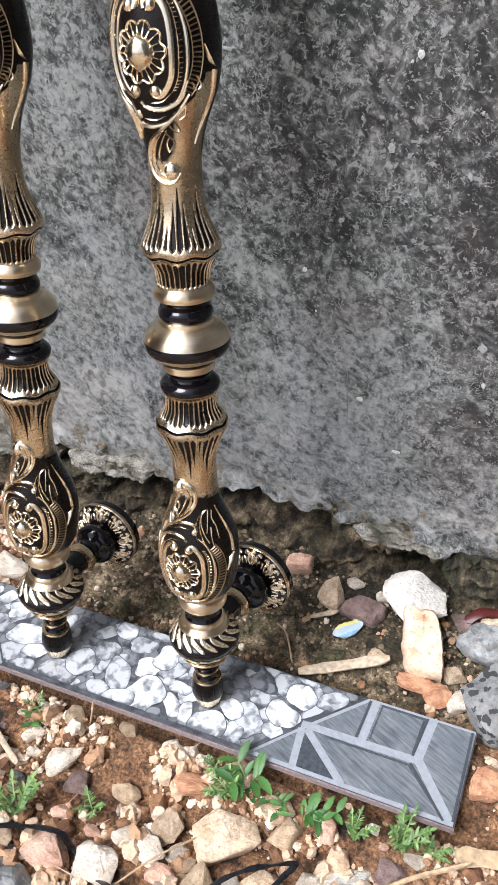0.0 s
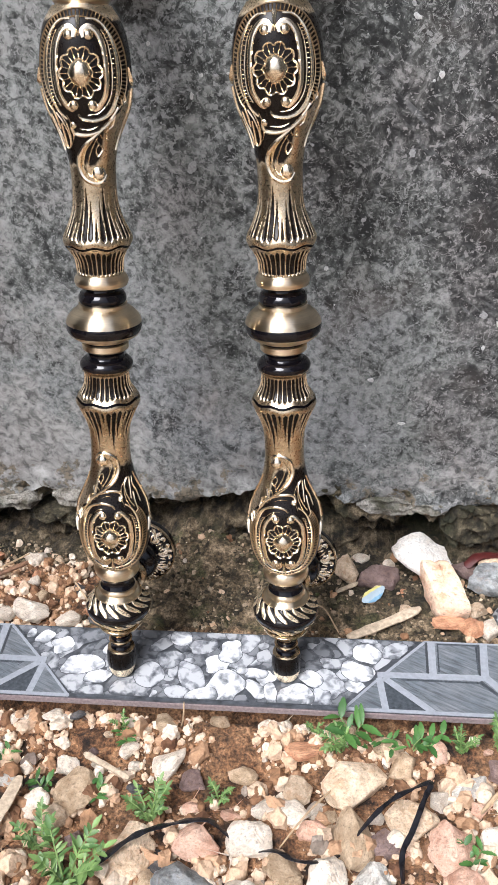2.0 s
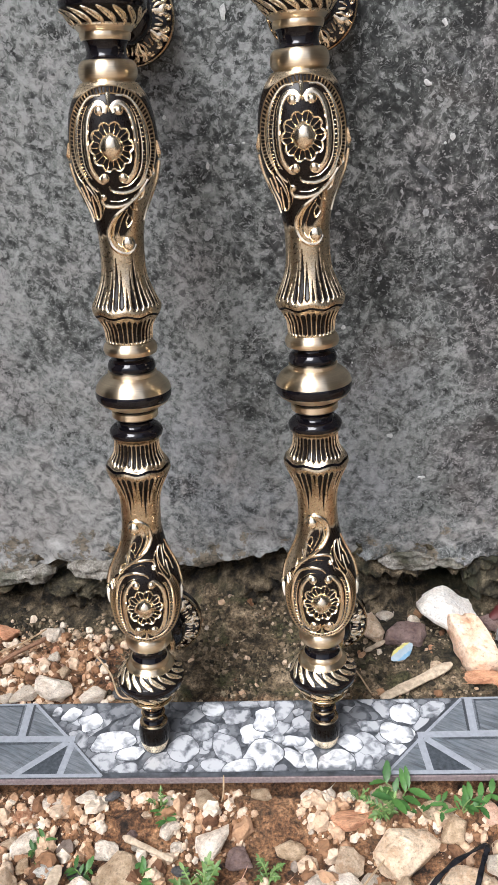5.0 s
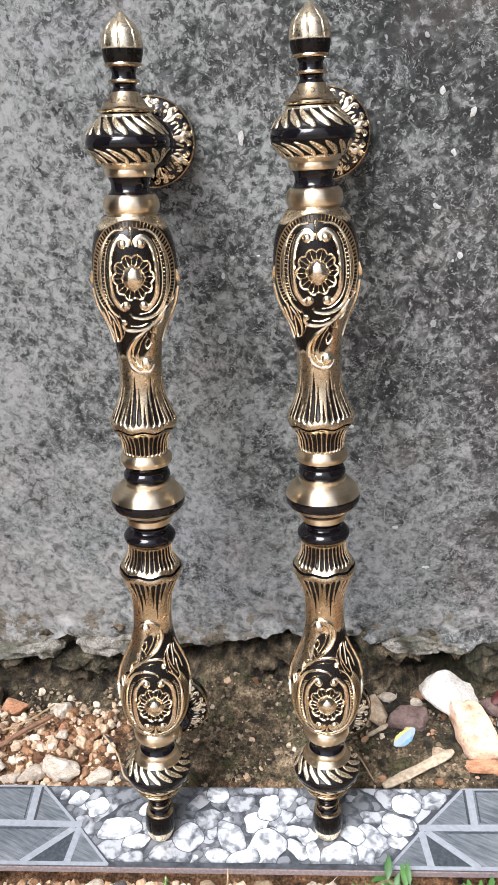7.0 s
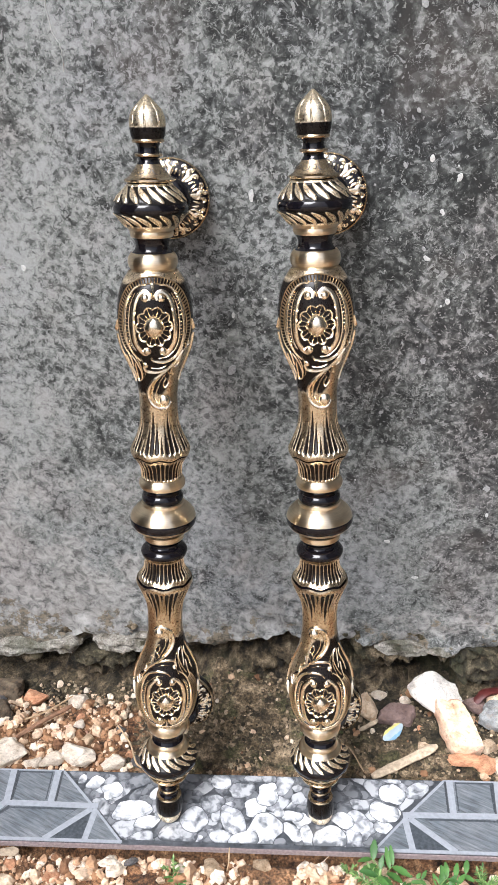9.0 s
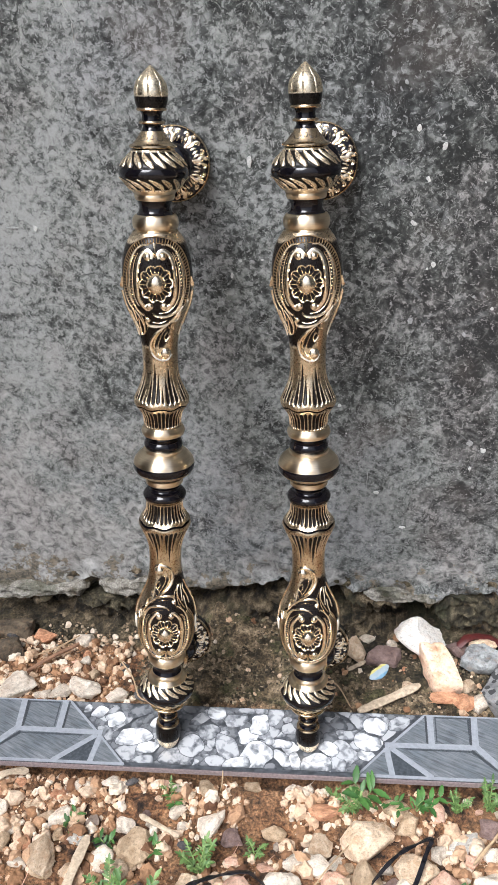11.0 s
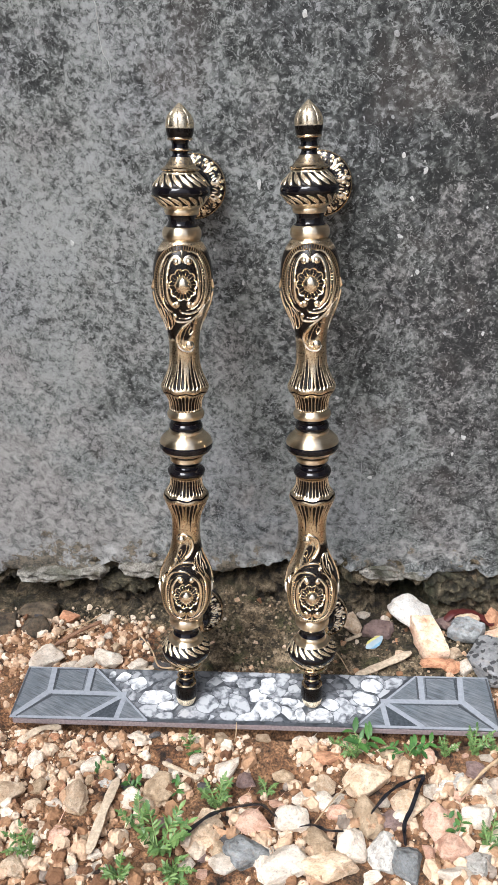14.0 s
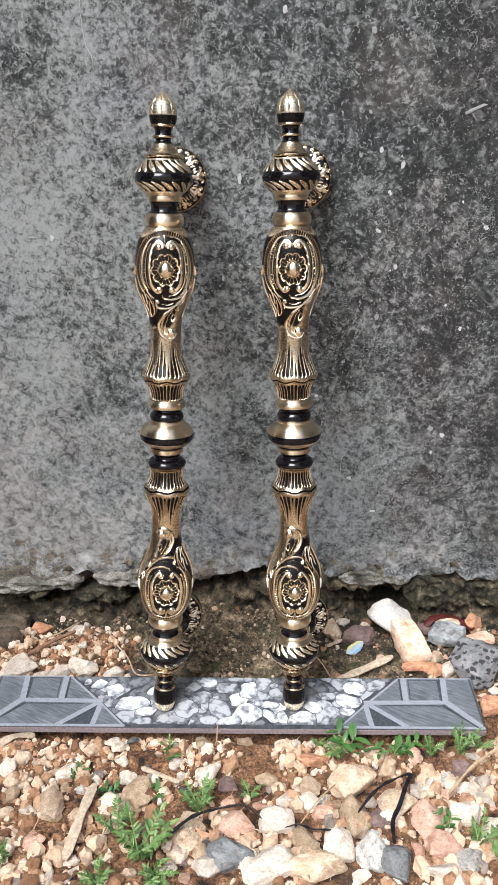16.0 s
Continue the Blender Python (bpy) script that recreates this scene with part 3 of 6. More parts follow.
def footing_ledge(x0, x1, low0, low1, high0, high1, proud, mat, seed, label):
    """A split slab of old render or stone that juts from the footing; heights at its two ends."""
    bm = bmesh.new()
    rows, n = [], int((x1 - x0) / 0.0016)
    for i in range(n + 1):
        f = i / n
        x = x0 + (x1 - x0) * f
        end = smoothstep(0, 0.10, f) * smoothstep(1, 0.90, f)
        low, high = low0 + (low1 - low0) * f, high0 + (high1 - high0) * f
        mid, half = (low + high) / 2, (high - low) / 2 * (0.25 + 0.75 * end) * (0.8 + 0.5 * noise.noise((x * 38, seed, 0)))
        out = proud * (0.25 + 0.75 * end) * (0.85 + 0.5 * noise.noise((x * 45, seed, 4)))
        row = []
        for k in range(21):
            a = math.pi * k / 20
            z = mid + half * math.copysign(abs(math.cos(a)) ** 0.6, math.cos(a)) + 0.002 * noise.noise((x * 60, seed, 9))
            jut = out * math.sin(a) ** 0.35 if 0 < k < 20 else -0.03
            jut += 0.0034 * fbm(x * 110, z * 210, seed, 5) + 0.0016 * round(2.2 * noise.noise((x * 30, z * 260, seed + 5)))
            if mat is MOSSY and 0 < k < 20:
                jut += 0.0060 * fbm(x * 130, z * 190, seed, 5) - 0.005 * noise.voronoi((x * 120, z * 150, seed))[0][0]
            row.append(bm.verts.new((x, wall_y(x, z) - jut, z)))
        rows.append(row)
    grid_faces(bm, rows, closed=False)
    bm.faces.new(rows[0])
    bm.faces.new(rows[-1][::-1])
    part("ledge", bm, mat, footing, label, None, 0.6)


for row in (
    (-0.250, -0.152, -0.001, 0.006, 0.013, 0.027, 0.010, LEDGE, 1.3, "pale split ledge of old render"),
    (-0.142, -0.060, 0.013, 0.018, 0.030, 0.041, 0.011, LEDGE, 2.7, "pale split ledge of old render"),
    (-0.165, -0.108, -0.010, -0.007, 0.005, 0.006, 0.007, MOSSY, 5.1, "mossy footing stone"),
    (0.094, 0.160, 0.025, 0.028, 0.039, 0.041, 0.0035, LEDGE, 7.9, "pale split ledge of old render"),
    (0.156, 0.262, 0.000, 0.004, 0.036, 0.040, 0.006, MOSSY, 12.4, "mossy footing stone"),
):
    footing_ledge(*row)


def ground_z(x, y):
    base = -0.0185 + 0.0095 * smoothstep(0.0, -0.08, y)
    base += 0.0119 * smoothstep(0.022, 0.032, y) * smoothstep(0.060, 0.046, y) * smoothstep(0.24, 0.19, abs(x))
    base += 0.003 * smoothstep(0.055, 0.075, y) + (0.010 * smoothstep(-0.06, -0.03, x) * smoothstep(0.09, 0.05, x) - 0.012 * smoothstep(-0.04, -0.09, x) - 0.004 * smoothstep(0.06, 0.1, x)) * smoothstep(0.11, 0.165, y)
    base += 0.003 * smoothstep(-0.08, -0.16, x) * smoothstep(0.06, 0.1, y) * smoothstep(0.15, 0.12, y)
    base += 0.0102 * smoothstep(-0.0004, -0.0026, y) * smoothstep(-0.040, -0.016, y) - 0.012 * math.exp(-((y - 0.0030) / 0.0065) ** 2)
    if 0.06 < y < 0.3:
        base += 0.0030 * smoothstep(0.06, 0.07, y) * fbm(x * 150, y * 150, 5.5, 4)
    rough = 0.25 if 0.006 < y < 0.056 and abs(x) < 0.205 else 1.0
    near = 1.0 if abs(x) < 1 and abs(y) < 1 else 4.0
    base += 0.0045 * smoothstep(0.10, 0.14, y) * fbm(x * 60, y * 60, 2.7, 4) if y < 0.4 else 0.0
    return base + rough * (0.0032 * fbm(x * 24, y * 24, 0.3, 4) * near + 0.0022 * fbm(x * 110, y * 110, 6.1, 4))


def build_ground():
    bm = bmesh.new()
    xs = spread_axis(-0.30, 0.30, 0.0026, -90, 90)
    ys = spread_axis(-0.22, 0.21, 0.0026, -90, 40)
    rows = [[bm.verts.new((x, y, ground_z(x, y))) for x in xs] for y in ys]
    grid_faces(bm, rows, closed=False)
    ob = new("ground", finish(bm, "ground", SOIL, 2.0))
    return tagged(ob, "bare reddish clay soil, damp and mossy below the wall, wall-foot shade painted in", "ground", kind="structure")


build_ground()


# ---- the tile strip ----
TILE_L, TILE_W, TILE_T = 0.400, 0.0585, 0.0064


def build_tile():
    base = tagged(new("floor_tile"), "cut strip of grey ceramic tile printed with pebbles and slate frames", "tile")
    base.location = (0, 0, -TILE_T)
    bm = bmesh.new()
    bmesh.ops.create_cube(bm, size=1.0)
    for v in bm.verts:
        v.co = ((v.co.x * TILE_L), (v.co.y + 0.5) * TILE_W, (v.co.z + 0.5) * (TILE_T - 0.0012))
    bmesh.ops.bevel(bm, geom=bm.edges, offset=0.0005, segments=2, affect="EDGES")
    part("biscuit", bm, BISCUIT, base, "reddish grey unglazed tile body")
    bm = bmesh.new()
    bmesh.ops.create_cube(bm, size=1.0)
    for v in bm.verts:
        v.co = ((v.co.x * (TILE_L - 0.0006)), (v.co.y + 0.5) * (TILE_W - 0.0006) + 0.0003, TILE_T - 0.0012 + (v.co.z + 0.5) * 0.0012)
    bmesh.ops.bevel(bm, geom=bm.edges, offset=0.0004, segments=2, affect="EDGES")
    part("glaze", bm, GROUT, base, "glossy dark grey glaze")
    return base


tile = build_tile()
TOP = TILE_T


def slab(parent, name, corners, mat, lift, label=""):
    """A flat printed field with a faint raised edge; corners in millimetres on the tile's top."""
    bm = bmesh.new()
    area = sum(a[0] * b[1] - b[0] * a[1] for a, b in zip(corners, corners[1:] + corners[:1]))
    if area < 0:
        corners = corners[::-1]
    low = [bm.verts.new((x * 1e-3, y * 1e-3, TOP - 0.0001)) for x, y in corners]
    high = [bm.verts.new((x * 1e-3, y * 1e-3, TOP + lift * 1e-3)) for x, y in corners]
    bm.faces.new(high)
    grid_faces(bm, [low, high])
    return part(name, bm, mat, parent, label)


def bar(a, b, w):
    dx, dy = b[0] - a[0], b[1] - a[1]
    d = math.hypot(dx, dy)
    nx, ny = -dy / d * w / 2, dx / d * w / 2
    return [(a[0] + nx, a[1] + ny), (b[0] + nx, b[1] + ny), (b[0] - nx, b[1] - ny), (a[0] - nx, a[1] - ny)]


def frame_pattern(flip):
    """The slate frame printed on one end of the strip."""
    def at(p):
        return (-(p[0] + 3), p[1]) if flip else p
    j, front, back = (107, 26), 0.8, 57.8
    fields = (
        ([(84, front), j, (138, back), (199.4, back), (199.4, front)], SLATE, 0.10, "slate_field"),
        ([(110, 25), (110.5, 3), (134, 3)], DARK_SLATE, 0.16, "dark_slate_field"),
        ([(145.5, 56.8), (144.5, 33), (171, 33), (172, 56.8)], DARK_SLATE, 0.16, "shadow_field"),
        ([(146.5, 55.3), (145.5, 33), (169, 33), (170, 55.3)], SLATE, 0.20, "slate_field"),
        ([(120, 26.5), (144, 4.2), (193, 4.2), (170, 26.5)], DARK_SLATE, 0.16, "shadow_field"),
        ([(122, 25), (144, 4.2), (191, 4.2), (169, 25)], SLATE, 0.20, "slate_field"),
    )
    for corners, mat, lift, name in fields:
        slab(tile, name, [at(p) for p in corners], mat, lift)
    bars = (
        ((84, 1), j, 1.6), (j, (138, 57.5), 1.8), ((106, 28.8), (174, 29.8), 4.4), (j, (110, 2), 4.2), ((110, 26.5), (138.5, 2), 4.2),
        ((142, 57.6), (141, 30), 4.6), ((175.5, 57.6), (173, 30), 5.0), ((173, 31), (197.5, 1.6), 5.0), ((84, 1.6), (199.2, 1.6), 2.4), ((138, 57.6), (199.2, 57.6), 1.2),
    )
    for i, (a, b, w) in enumerate(bars):
        slab(tile, "frame_line", bar(at(a), at(b), w), LINE, 0.26 + 0.012 * i)
    for i, (a, b) in enumerate((((138.6, 57), (137.6, 31.4)), ((172.4, 57), (170, 31.6)), ((170, 27), (194, 1.8)), ((197.6, 57), (198.6, 3)))):
        slab(tile, "shadow_line", bar(at(a), at(b), 1.5), EDGE_LINE, 0.42 + 0.012 * i)


frame_pattern(False)
frame_pattern(True)


PEBBLES_0 = [(-115, 47, 10, 12, -30, 1.0), (-125, 51, 6, 8, 0, 0.9), (-101, 42, 16, 14, 20, 1.0), (-84, 26, 24, 16, 10, 1.0), (-107, 26, 14, 18, 0, 0.8), (-95, 39, 20, 6, 40, 0.8), (-72, 17, 16, 10, 10, 0.9), (-86, 12, 18, 13, 20, 0.6), (-73, 5, 16, 10, 0, 0.8), (-49, 9, 24, 16, 0, 0.6), (-40, 20, 18, 18, -40, 0.75), (-34, 47, 24, 8, 45, 0.7), (-23, 53, 12, 12, 0, 0.9), (-27, 35, 16, 14, 15, 0.6)]
PEBBLES_1 = [(-12, 21, 14, 24, 30, 0.7), (-8, 44, 20, 12, 15, 0.7), (4, 30, 16, 14, 0, 1.0), (10, 13, 22, 20, -30, 1.0), (-5, 6, 18, 12, 10, 1.0), (-19, 8, 10, 14, 60, 0.8), (11, 43, 14, 16, 0, 1.0), (18, 35, 14, 10, 50, 0.85), (29, 25, 14, 8, -5, 1.0), (20, 27, 6, 6, 0, 1.0), (22, 51, 16, 12, 60, 0.75), (12, 56, 10, 6, 0, 0.8), (34, 39, 10, 10, 20, 0.6), (36, 22, 12, 10, 40, 0.9)]
PEBBLES_2 = [(54, 10, 20, 16, 0, 1.0), (63, 23, 14, 10, -30, 0.95), (29, 12, 18, 8, -45, 0.9), (40, 9, 16, 8, -70, 0.9), (74, 21, 24, 16, -45, 0.8), (68, 31, 12, 12, 0, 0.55), (81, 36, 20, 10, 0, 0.6), (73, 46, 12, 10, 0, 0.5), (88, 50, 14, 12, -40, 0.75), (100, 44, 16, 16, 0, 0.95), (94, 29, 18, 14, -20, 1.0), (108, 38, 16, 6, 45, 0.7), (72, 8, 10, 16, 0, 0.85), (92, 18, 10, 14, 50, 0.95)]
PEBBLES_3 = [(118, 48, 16, 12, 0, 0.75), (65, 40, 14, 10, -40, 0.4), (101, 58, 14, 8, 0, 0.8), (78, 57, 12, 6, -30, 0.6), (42, 55, 16, 10, 0, 0.4), (-42, 38, 12, 10, 0, 0.5), (-62, 12, 6, 14, -20, 0.5), (3, 55, 14, 6, 0, 0.6), (-67, 42, 16, 10, 40, 0.95), (-65, 53, 16, 12, 0, 0.45), (-84, 49, 20, 10, 30, 0.5), (-133, 54, 18, 6, 0, 0.35), (-41, 56, 14, 8, 0, 0.5)]
pebbles = []


def inside_print(x, y, w):
    return abs(x + 1.5) + 0.42 * w < 84 + (y - 1) * 0.93


def clip(poly, px0, py0, nx, ny):
    """The part of a polygon behind a line."""
    out = []
    for i, a in enumerate(poly):
        b = poly[(i + 1) % len(poly)]
        da, db = (a[0] - px0) * nx + (a[1] - py0) * ny, (b[0] - px0) * nx + (b[1] - py0) * ny
        if da <= 0:
            out.append(a)
        if da * db < 0:
            k = da / (da - db)
            out.append((a[0] + (b[0] - a[0]) * k, a[1] + (b[1] - a[1]) * k))
    return out


def pebble_outline(p, k):
    """A rounded, slightly lopsided pebble, cut where the print ends; in millimetres."""
    x, y, w, h, turn = p[:5]
    c, s = math.cos(radians(turn)), math.sin(radians(turn))
    poly = []
    for i in range(26):
        a = 2 * math.pi * i / 26
        r = 0.555 * (1 + 0.46 * noise.noise((math.cos(a) * 0.9 + 3.7 * k, math.sin(a) * 0.9, 0.4)) + 0.05 * noise.noise((math.cos(a) * 3 + k, math.sin(a) * 3, 2.4)))
        r *= (abs(math.cos(a)) ** 3 + abs(math.sin(a)) ** 3) ** (-1 / 3)
        ex, ey = r * w * math.cos(a), r * h * math.sin(a)
        poly.append((x + ex * c - ey * s, y + ex * s + ey * c))
    poly = clip(clip(poly, 0, 3.0, 0, -1), 0, 57.7, 0, 1)
    for side in (-1, 1):
        poly = clip(poly, -1.5 + side * 83.5, 1.0, side * 0.7325, -0.681)
    return poly


for row in PEBBLES_0 + PEBBLES_1 + PEBBLES_2 + PEBBLES_3:
    pebbles.append(row)
LISTED = len(pebbles)
rnd = random.Random(5)
tries = 0
while tries < 9000 and len(pebbles) < 165:
    tries += 1
    w = rnd.uniform(6, 11)
    h = w * rnd.uniform(0.6, 0.9)
    x, y = rnd.uniform(-135, 135), rnd.uniform(2, 56)
    if not inside_print(x, y, w):
        continue
    if all(math.hypot(x - q[0], y - q[1]) > 0.38 * (w + (q[2] + q[3]) / 2) for q in pebbles):
        pebbles.append((x, y, w, h, rnd.uniform(0, 180), rnd.choice((0.4, 0.5, 0.5, 0.7))))
for k, p in enumerate(pebbles):
    line = pebble_outline(p, k)
    if len(line) < 5:
        continue
    cx, cy = sum(q[0] for q in line) / len(line), sum(q[1] for q in line) / len(line)
    high = 0.00010 + 0.00012 * p[5] + (0.00008 if k < LISTED else 0.0) + 0.0000003 * k
    bm = bmesh.new()
    rows = [[bm.verts.new((1e-3 * (qx - cx) * r, 1e-3 * (qy - cy) * r, z)) for qx, qy in line] for r, z in ((1.0, -0.0001), (1.0, high), (0.955, high))]
    grid_faces(bm, rows[:2], mat=1)
    grid_faces(bm, rows[1:], mat=1)
    bm.faces.new(rows[-1])
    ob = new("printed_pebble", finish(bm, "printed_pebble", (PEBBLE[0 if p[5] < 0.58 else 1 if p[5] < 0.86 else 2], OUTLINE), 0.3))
    ob.parent = tile
    ob.matrix_basis = Matrix.Translation((cx * 1e-3, cy * 1e-3, TOP))


# ---- the door pull handles ----
BELLY = [(69.5, 10.8), (73, 10.8), (80, 11.2), (90, 13.2), (99.9, 16.9), (105, 18.9), (113, 20.5), (121, 20.95), (130, 20.2), (136, 19.0), (141, 17.2), (145, 14.6), (147, 13.2)]
BELLY_CURVE = spline(BELLY, 6)
BELLY_H = [p[0] for p in BELLY_CURVE]
BELLY_R = [p[1] for p in BELLY_CURVE]


def belly_r(h):
    return float(np.interp(h, BELLY_H, BELLY_R))


def belly_at(a, h, lift=0.0):
    """A point on the belly: a in degrees from the front, h in millimetres from the middle."""
    r = belly_r(h) + lift
    slope = (belly_r(h + 0.5) - belly_r(h - 0.5))
    r0 = belly_r(h)
    t = radians(a)
    k = lift / math.sqrt(1 + slope * slope)
    r = r0 + k
    return Vector((1e-3 * r * math.sin(t), -1e-3 * r * math.cos(t), 1e-3 * (h - slope * k)))


def flat_to_belly(x, h):
    """From millimetres seen from the front to degrees round the belly."""
    return (math.degrees(math.asin(max(-0.985, min(0.985, x / belly_r(h))))), h)


def ridge(bm, at, pts, width, height, steps=7, taper=(0.35, 1.0, 0.35), lift0=-0.25):
    """A raised rounded stroke laid on a surface; at(u, v, lift) gives points of it."""
    line = spline(pts, steps)
    n = len(line)
    rows = []
    for i, p in enumerate(line):
        a, b = line[max(0, i - 1)], line[min(n - 1, i + 1)]
        c = at(p[0], p[1], 0)
        tan = at(b[0], b[1], 0) - at(a[0], a[1], 0)
        nor = (at(p[0], p[1], 1.0) - c).normalized()
        side = tan.cross(nor)
        if side.length < 1e-9:
            side = Vector((1, 0, 0))
        side.normalize()
        f = i / (n - 1)
        k = taper[0] + (taper[1] - taper[0]) * f * 2 if f < 0.5 else taper[1] + (taper[2] - taper[1]) * (f - 0.5) * 2
        row = []
        for s, up in ((-1, lift0), (-0.72, 0.62 * height), (0, height), (0.72, 0.62 * height), (1, lift0)):
            row.append(bm.verts.new(c + side * (s * width * k * 0.5e-3) + nor * (up * (0.5 + 0.5 * k) * 1e-3)))
        rows.append(row)
    grid_faces(bm, rows, closed=False)
    bm.faces.new(rows[0])
    bm.faces.new(rows[-1][::-1])


def knob(bm, at, u, v, rx, ry, height, segs=14, rings=5, scallop=0.0):
    """A low dome on a surface; rx and ry in millimetres."""
    c = at(u, v, 0)
    nor = (at(u, v, 1.0) - c).normalized()
    up = Vector((0, 0, 1))
    ex = up.cross(nor).normalized() if abs(nor.z) < 0.95 else Vector((1, 0, 0))
    ey = nor.cross(ex)
    rows = []
    for j in range(rings + 1):
        f = j / (rings + 0.35)
        rr, zz = math.cos(f * math.pi / 2), math.sin(f * math.pi / 2)
        row = []
        for i in range(segs):
            a = 2 * math.pi * i / segs
            k = rr * (1 + scallop * math.cos(4 * a) * (1 - f))
            row.append(bm.verts.new(c + ex * (rx * k * math.cos(a) * 1e-3) + ey * (ry * k * math.sin(a) * 1e-3) + nor * ((height * zz - 0.5) * 1e-3)))
        rows.append(row)
    grid_faces(bm, rows)
    bm.faces.new(rows[-1])


def fluted(profile, count, groove, segs_per=8, wave=None, base=0.15):
    """A turned piece with dark hollow flutes. groove(f, k) gives the half width (0 to 1) of flute k at the height fraction f."""
    bm = bmesh.new()
    lay = bm.verts.layers.float.new("patina")
    n = count * segs_per
    line = spline(profile, 7)
    rows = []
    h0, h1 = line[0][0], line[-1][0]
    for h, r in line:
        f = (h - h0) / (h1 - h0)
        row = []
        for i in range(n):
            d = abs((i / segs_per) % 1.0 - 0.5) * 2
            g = groove(f, i // segs_per)
            depth = smoothstep(g + 0.20, g - 0.12, d) if g > 0 else 0.0
            a = 2 * math.pi * i / n
            rr = r - 0.95 * depth
            dz = wave(f, a) if wave else 0.0
            v = bm.verts.new((1e-3 * rr * math.sin(a), -1e-3 * rr * math.cos(a), 1e-3 * (h + dz)))
            v[lay] = base + (1 - base) * depth
            row.append(v)
        rows.append(row)
    grid_faces(bm, rows)
    return bm


def belly_mesh():
    segs = 120
    bm = bmesh.new()
    lay = bm.verts.layers.float.new("patina")
    rows = []
    for h, r in BELLY_CURVE:
        row = []
        for i in range(segs):
            a = 360 * i / segs
            a = a - 360 if a > 180 else a
            v = bm.verts.new(belly_at(a, h))
            x, front = r * math.sin(radians(a)), abs(a) < 95
            flat = belly_r(h) * radians(a)
            oval = ((flat / 27.0) ** 2 + ((h - 120) / (25.5 if h > 120 else 22.0)) ** 2)
            # darker with the angle from the front: dark reflections painted in over the patina
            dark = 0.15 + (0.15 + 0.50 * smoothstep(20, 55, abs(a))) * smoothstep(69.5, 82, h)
            if oval < 1.0:
                dark = 1.0
            elif 78 < h <= 112 and front:
                dark = 1.0 - smoothstep(0.0, 5.0, x - 1.5 - 0.22 * (h - 78)) * 0.8
                dark = 0.22 + (dark - 0.22) * smoothstep(74, 86, h + 2.5 * noise.noise((x * 0.6, h * 0.3, 0)))
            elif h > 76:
                # sides and back: patina, with the flanks' dark reflections painted in
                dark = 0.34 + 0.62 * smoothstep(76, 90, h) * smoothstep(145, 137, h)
            v[lay] = dark
            row.append(v)
        rows.append(row)
    grid_faces(bm, rows)
    return bm


def px(x, y):
    """From the ornament's own drawing grid to the belly."""
    h = 151.2 - (y - 85) * 0.0945
    return flat_to_belly((x - 292) * 0.0917, h)


def on_belly(x, dh):
    """From millimetres beside and above the boss, measured flat, to the belly."""
    return (math.degrees(x / belly_r(120 + dh)), 120 + dh)


def cartouche_mesh():
    bm = bmesh.new()
    scroll = [(-2.6, 14.2), (-2.0, 16.6), (-4.4, 18.4), (-7.8, 16.6), (-10.4, 12.0), (-11.7, 5.0), (-11.8, -3.0), (-10.7, -9.0), (-8.0, -13.2), (-5.4, -15.0), (-3.2, -14.0)]
    inner = [(-10.0, 17.2), (-12.8, 12.0), (-14.3, 4.6), (-14.4, -3.0), (-13.2, -9.2), (-10.6, -13.6)]
    middle = [(-3.4, 21.6), (-8.6, 20.8), (-13.6, 16.0), (-17.0, 8.0), (-17.8, -2.0), (-16.0, -10.0), (-12.4, -16.0), (-8.2, -19.4)]
    for side in (1, -1):
        def put(pts):
            return [on_belly(side * x, y) for x, y in pts]
        ridge(bm, belly_at, put(scroll), 3.0, 0.95, 6, (1.1, 0.95, 0.9))
        ridge(bm, belly_at, put(inner), 0.7, 0.6, 5, (0.6, 1, 0.6))
        ridge(bm, belly_at, put(middle), 1.9, 0.8, 5, (0.7, 1.0, 0.6))
        line = spline(inner, 8)
        for p in line[1::2]:
            ridge(bm, belly_at, put([(p[0], p[1]), (p[0] - 1.5, p[1] + 0.15)]), 0.55, 0.6, 2, (1, 1, 0.8))
        for x, y in ((-4.3, 15.2), (-4.2, -13.4)):
            u, v = on_belly(side * x, y)
            knob(bm, belly_at, u, v, 2.4, 2.5, 2.3)
    # the wedge between the two scrolls
    ridge(bm, belly_at, [on_belly(0, 22.4), on_belly(0, 19.0), on_belly(0, 14.6)], 2.2, 0.9, 4, (1.3, 0.8, 0.2))
    return bm


def fringe_mesh():
    """Short ribs between two thin rims, round the scroll frame."""
    bm = bmesh.new()
    for lap, wide, high in (((20.0, 22.4), 0.7, 0.6), ((24.4, 25.6), 0.9, 0.6)):
        pts = [on_belly(lap[0] * math.sin(t), lap[1] * math.cos(t) if math.cos(t) > 0 else 0.86 * lap[1] * math.cos(t)) for t in np.linspace(-2.35, 2.35, 34)]
        ridge(bm, belly_at, pts, wide, high, 2, (0.6, 1.0, 0.6))
    for t in np.linspace(-2.3, 2.3, 60):
        k = 1.0 if math.cos(t) > 0 else 0.86
        a, b = (20.4 * math.sin(t), 22.6 * k * math.cos(t)), (23.6 * math.sin(t), 25.2 * k * math.cos(t))
        ridge(bm, belly_at, [on_belly(*a), on_belly(*b)], 0.72, 0.7, 2, (1, 1, 0.8))
    return bm


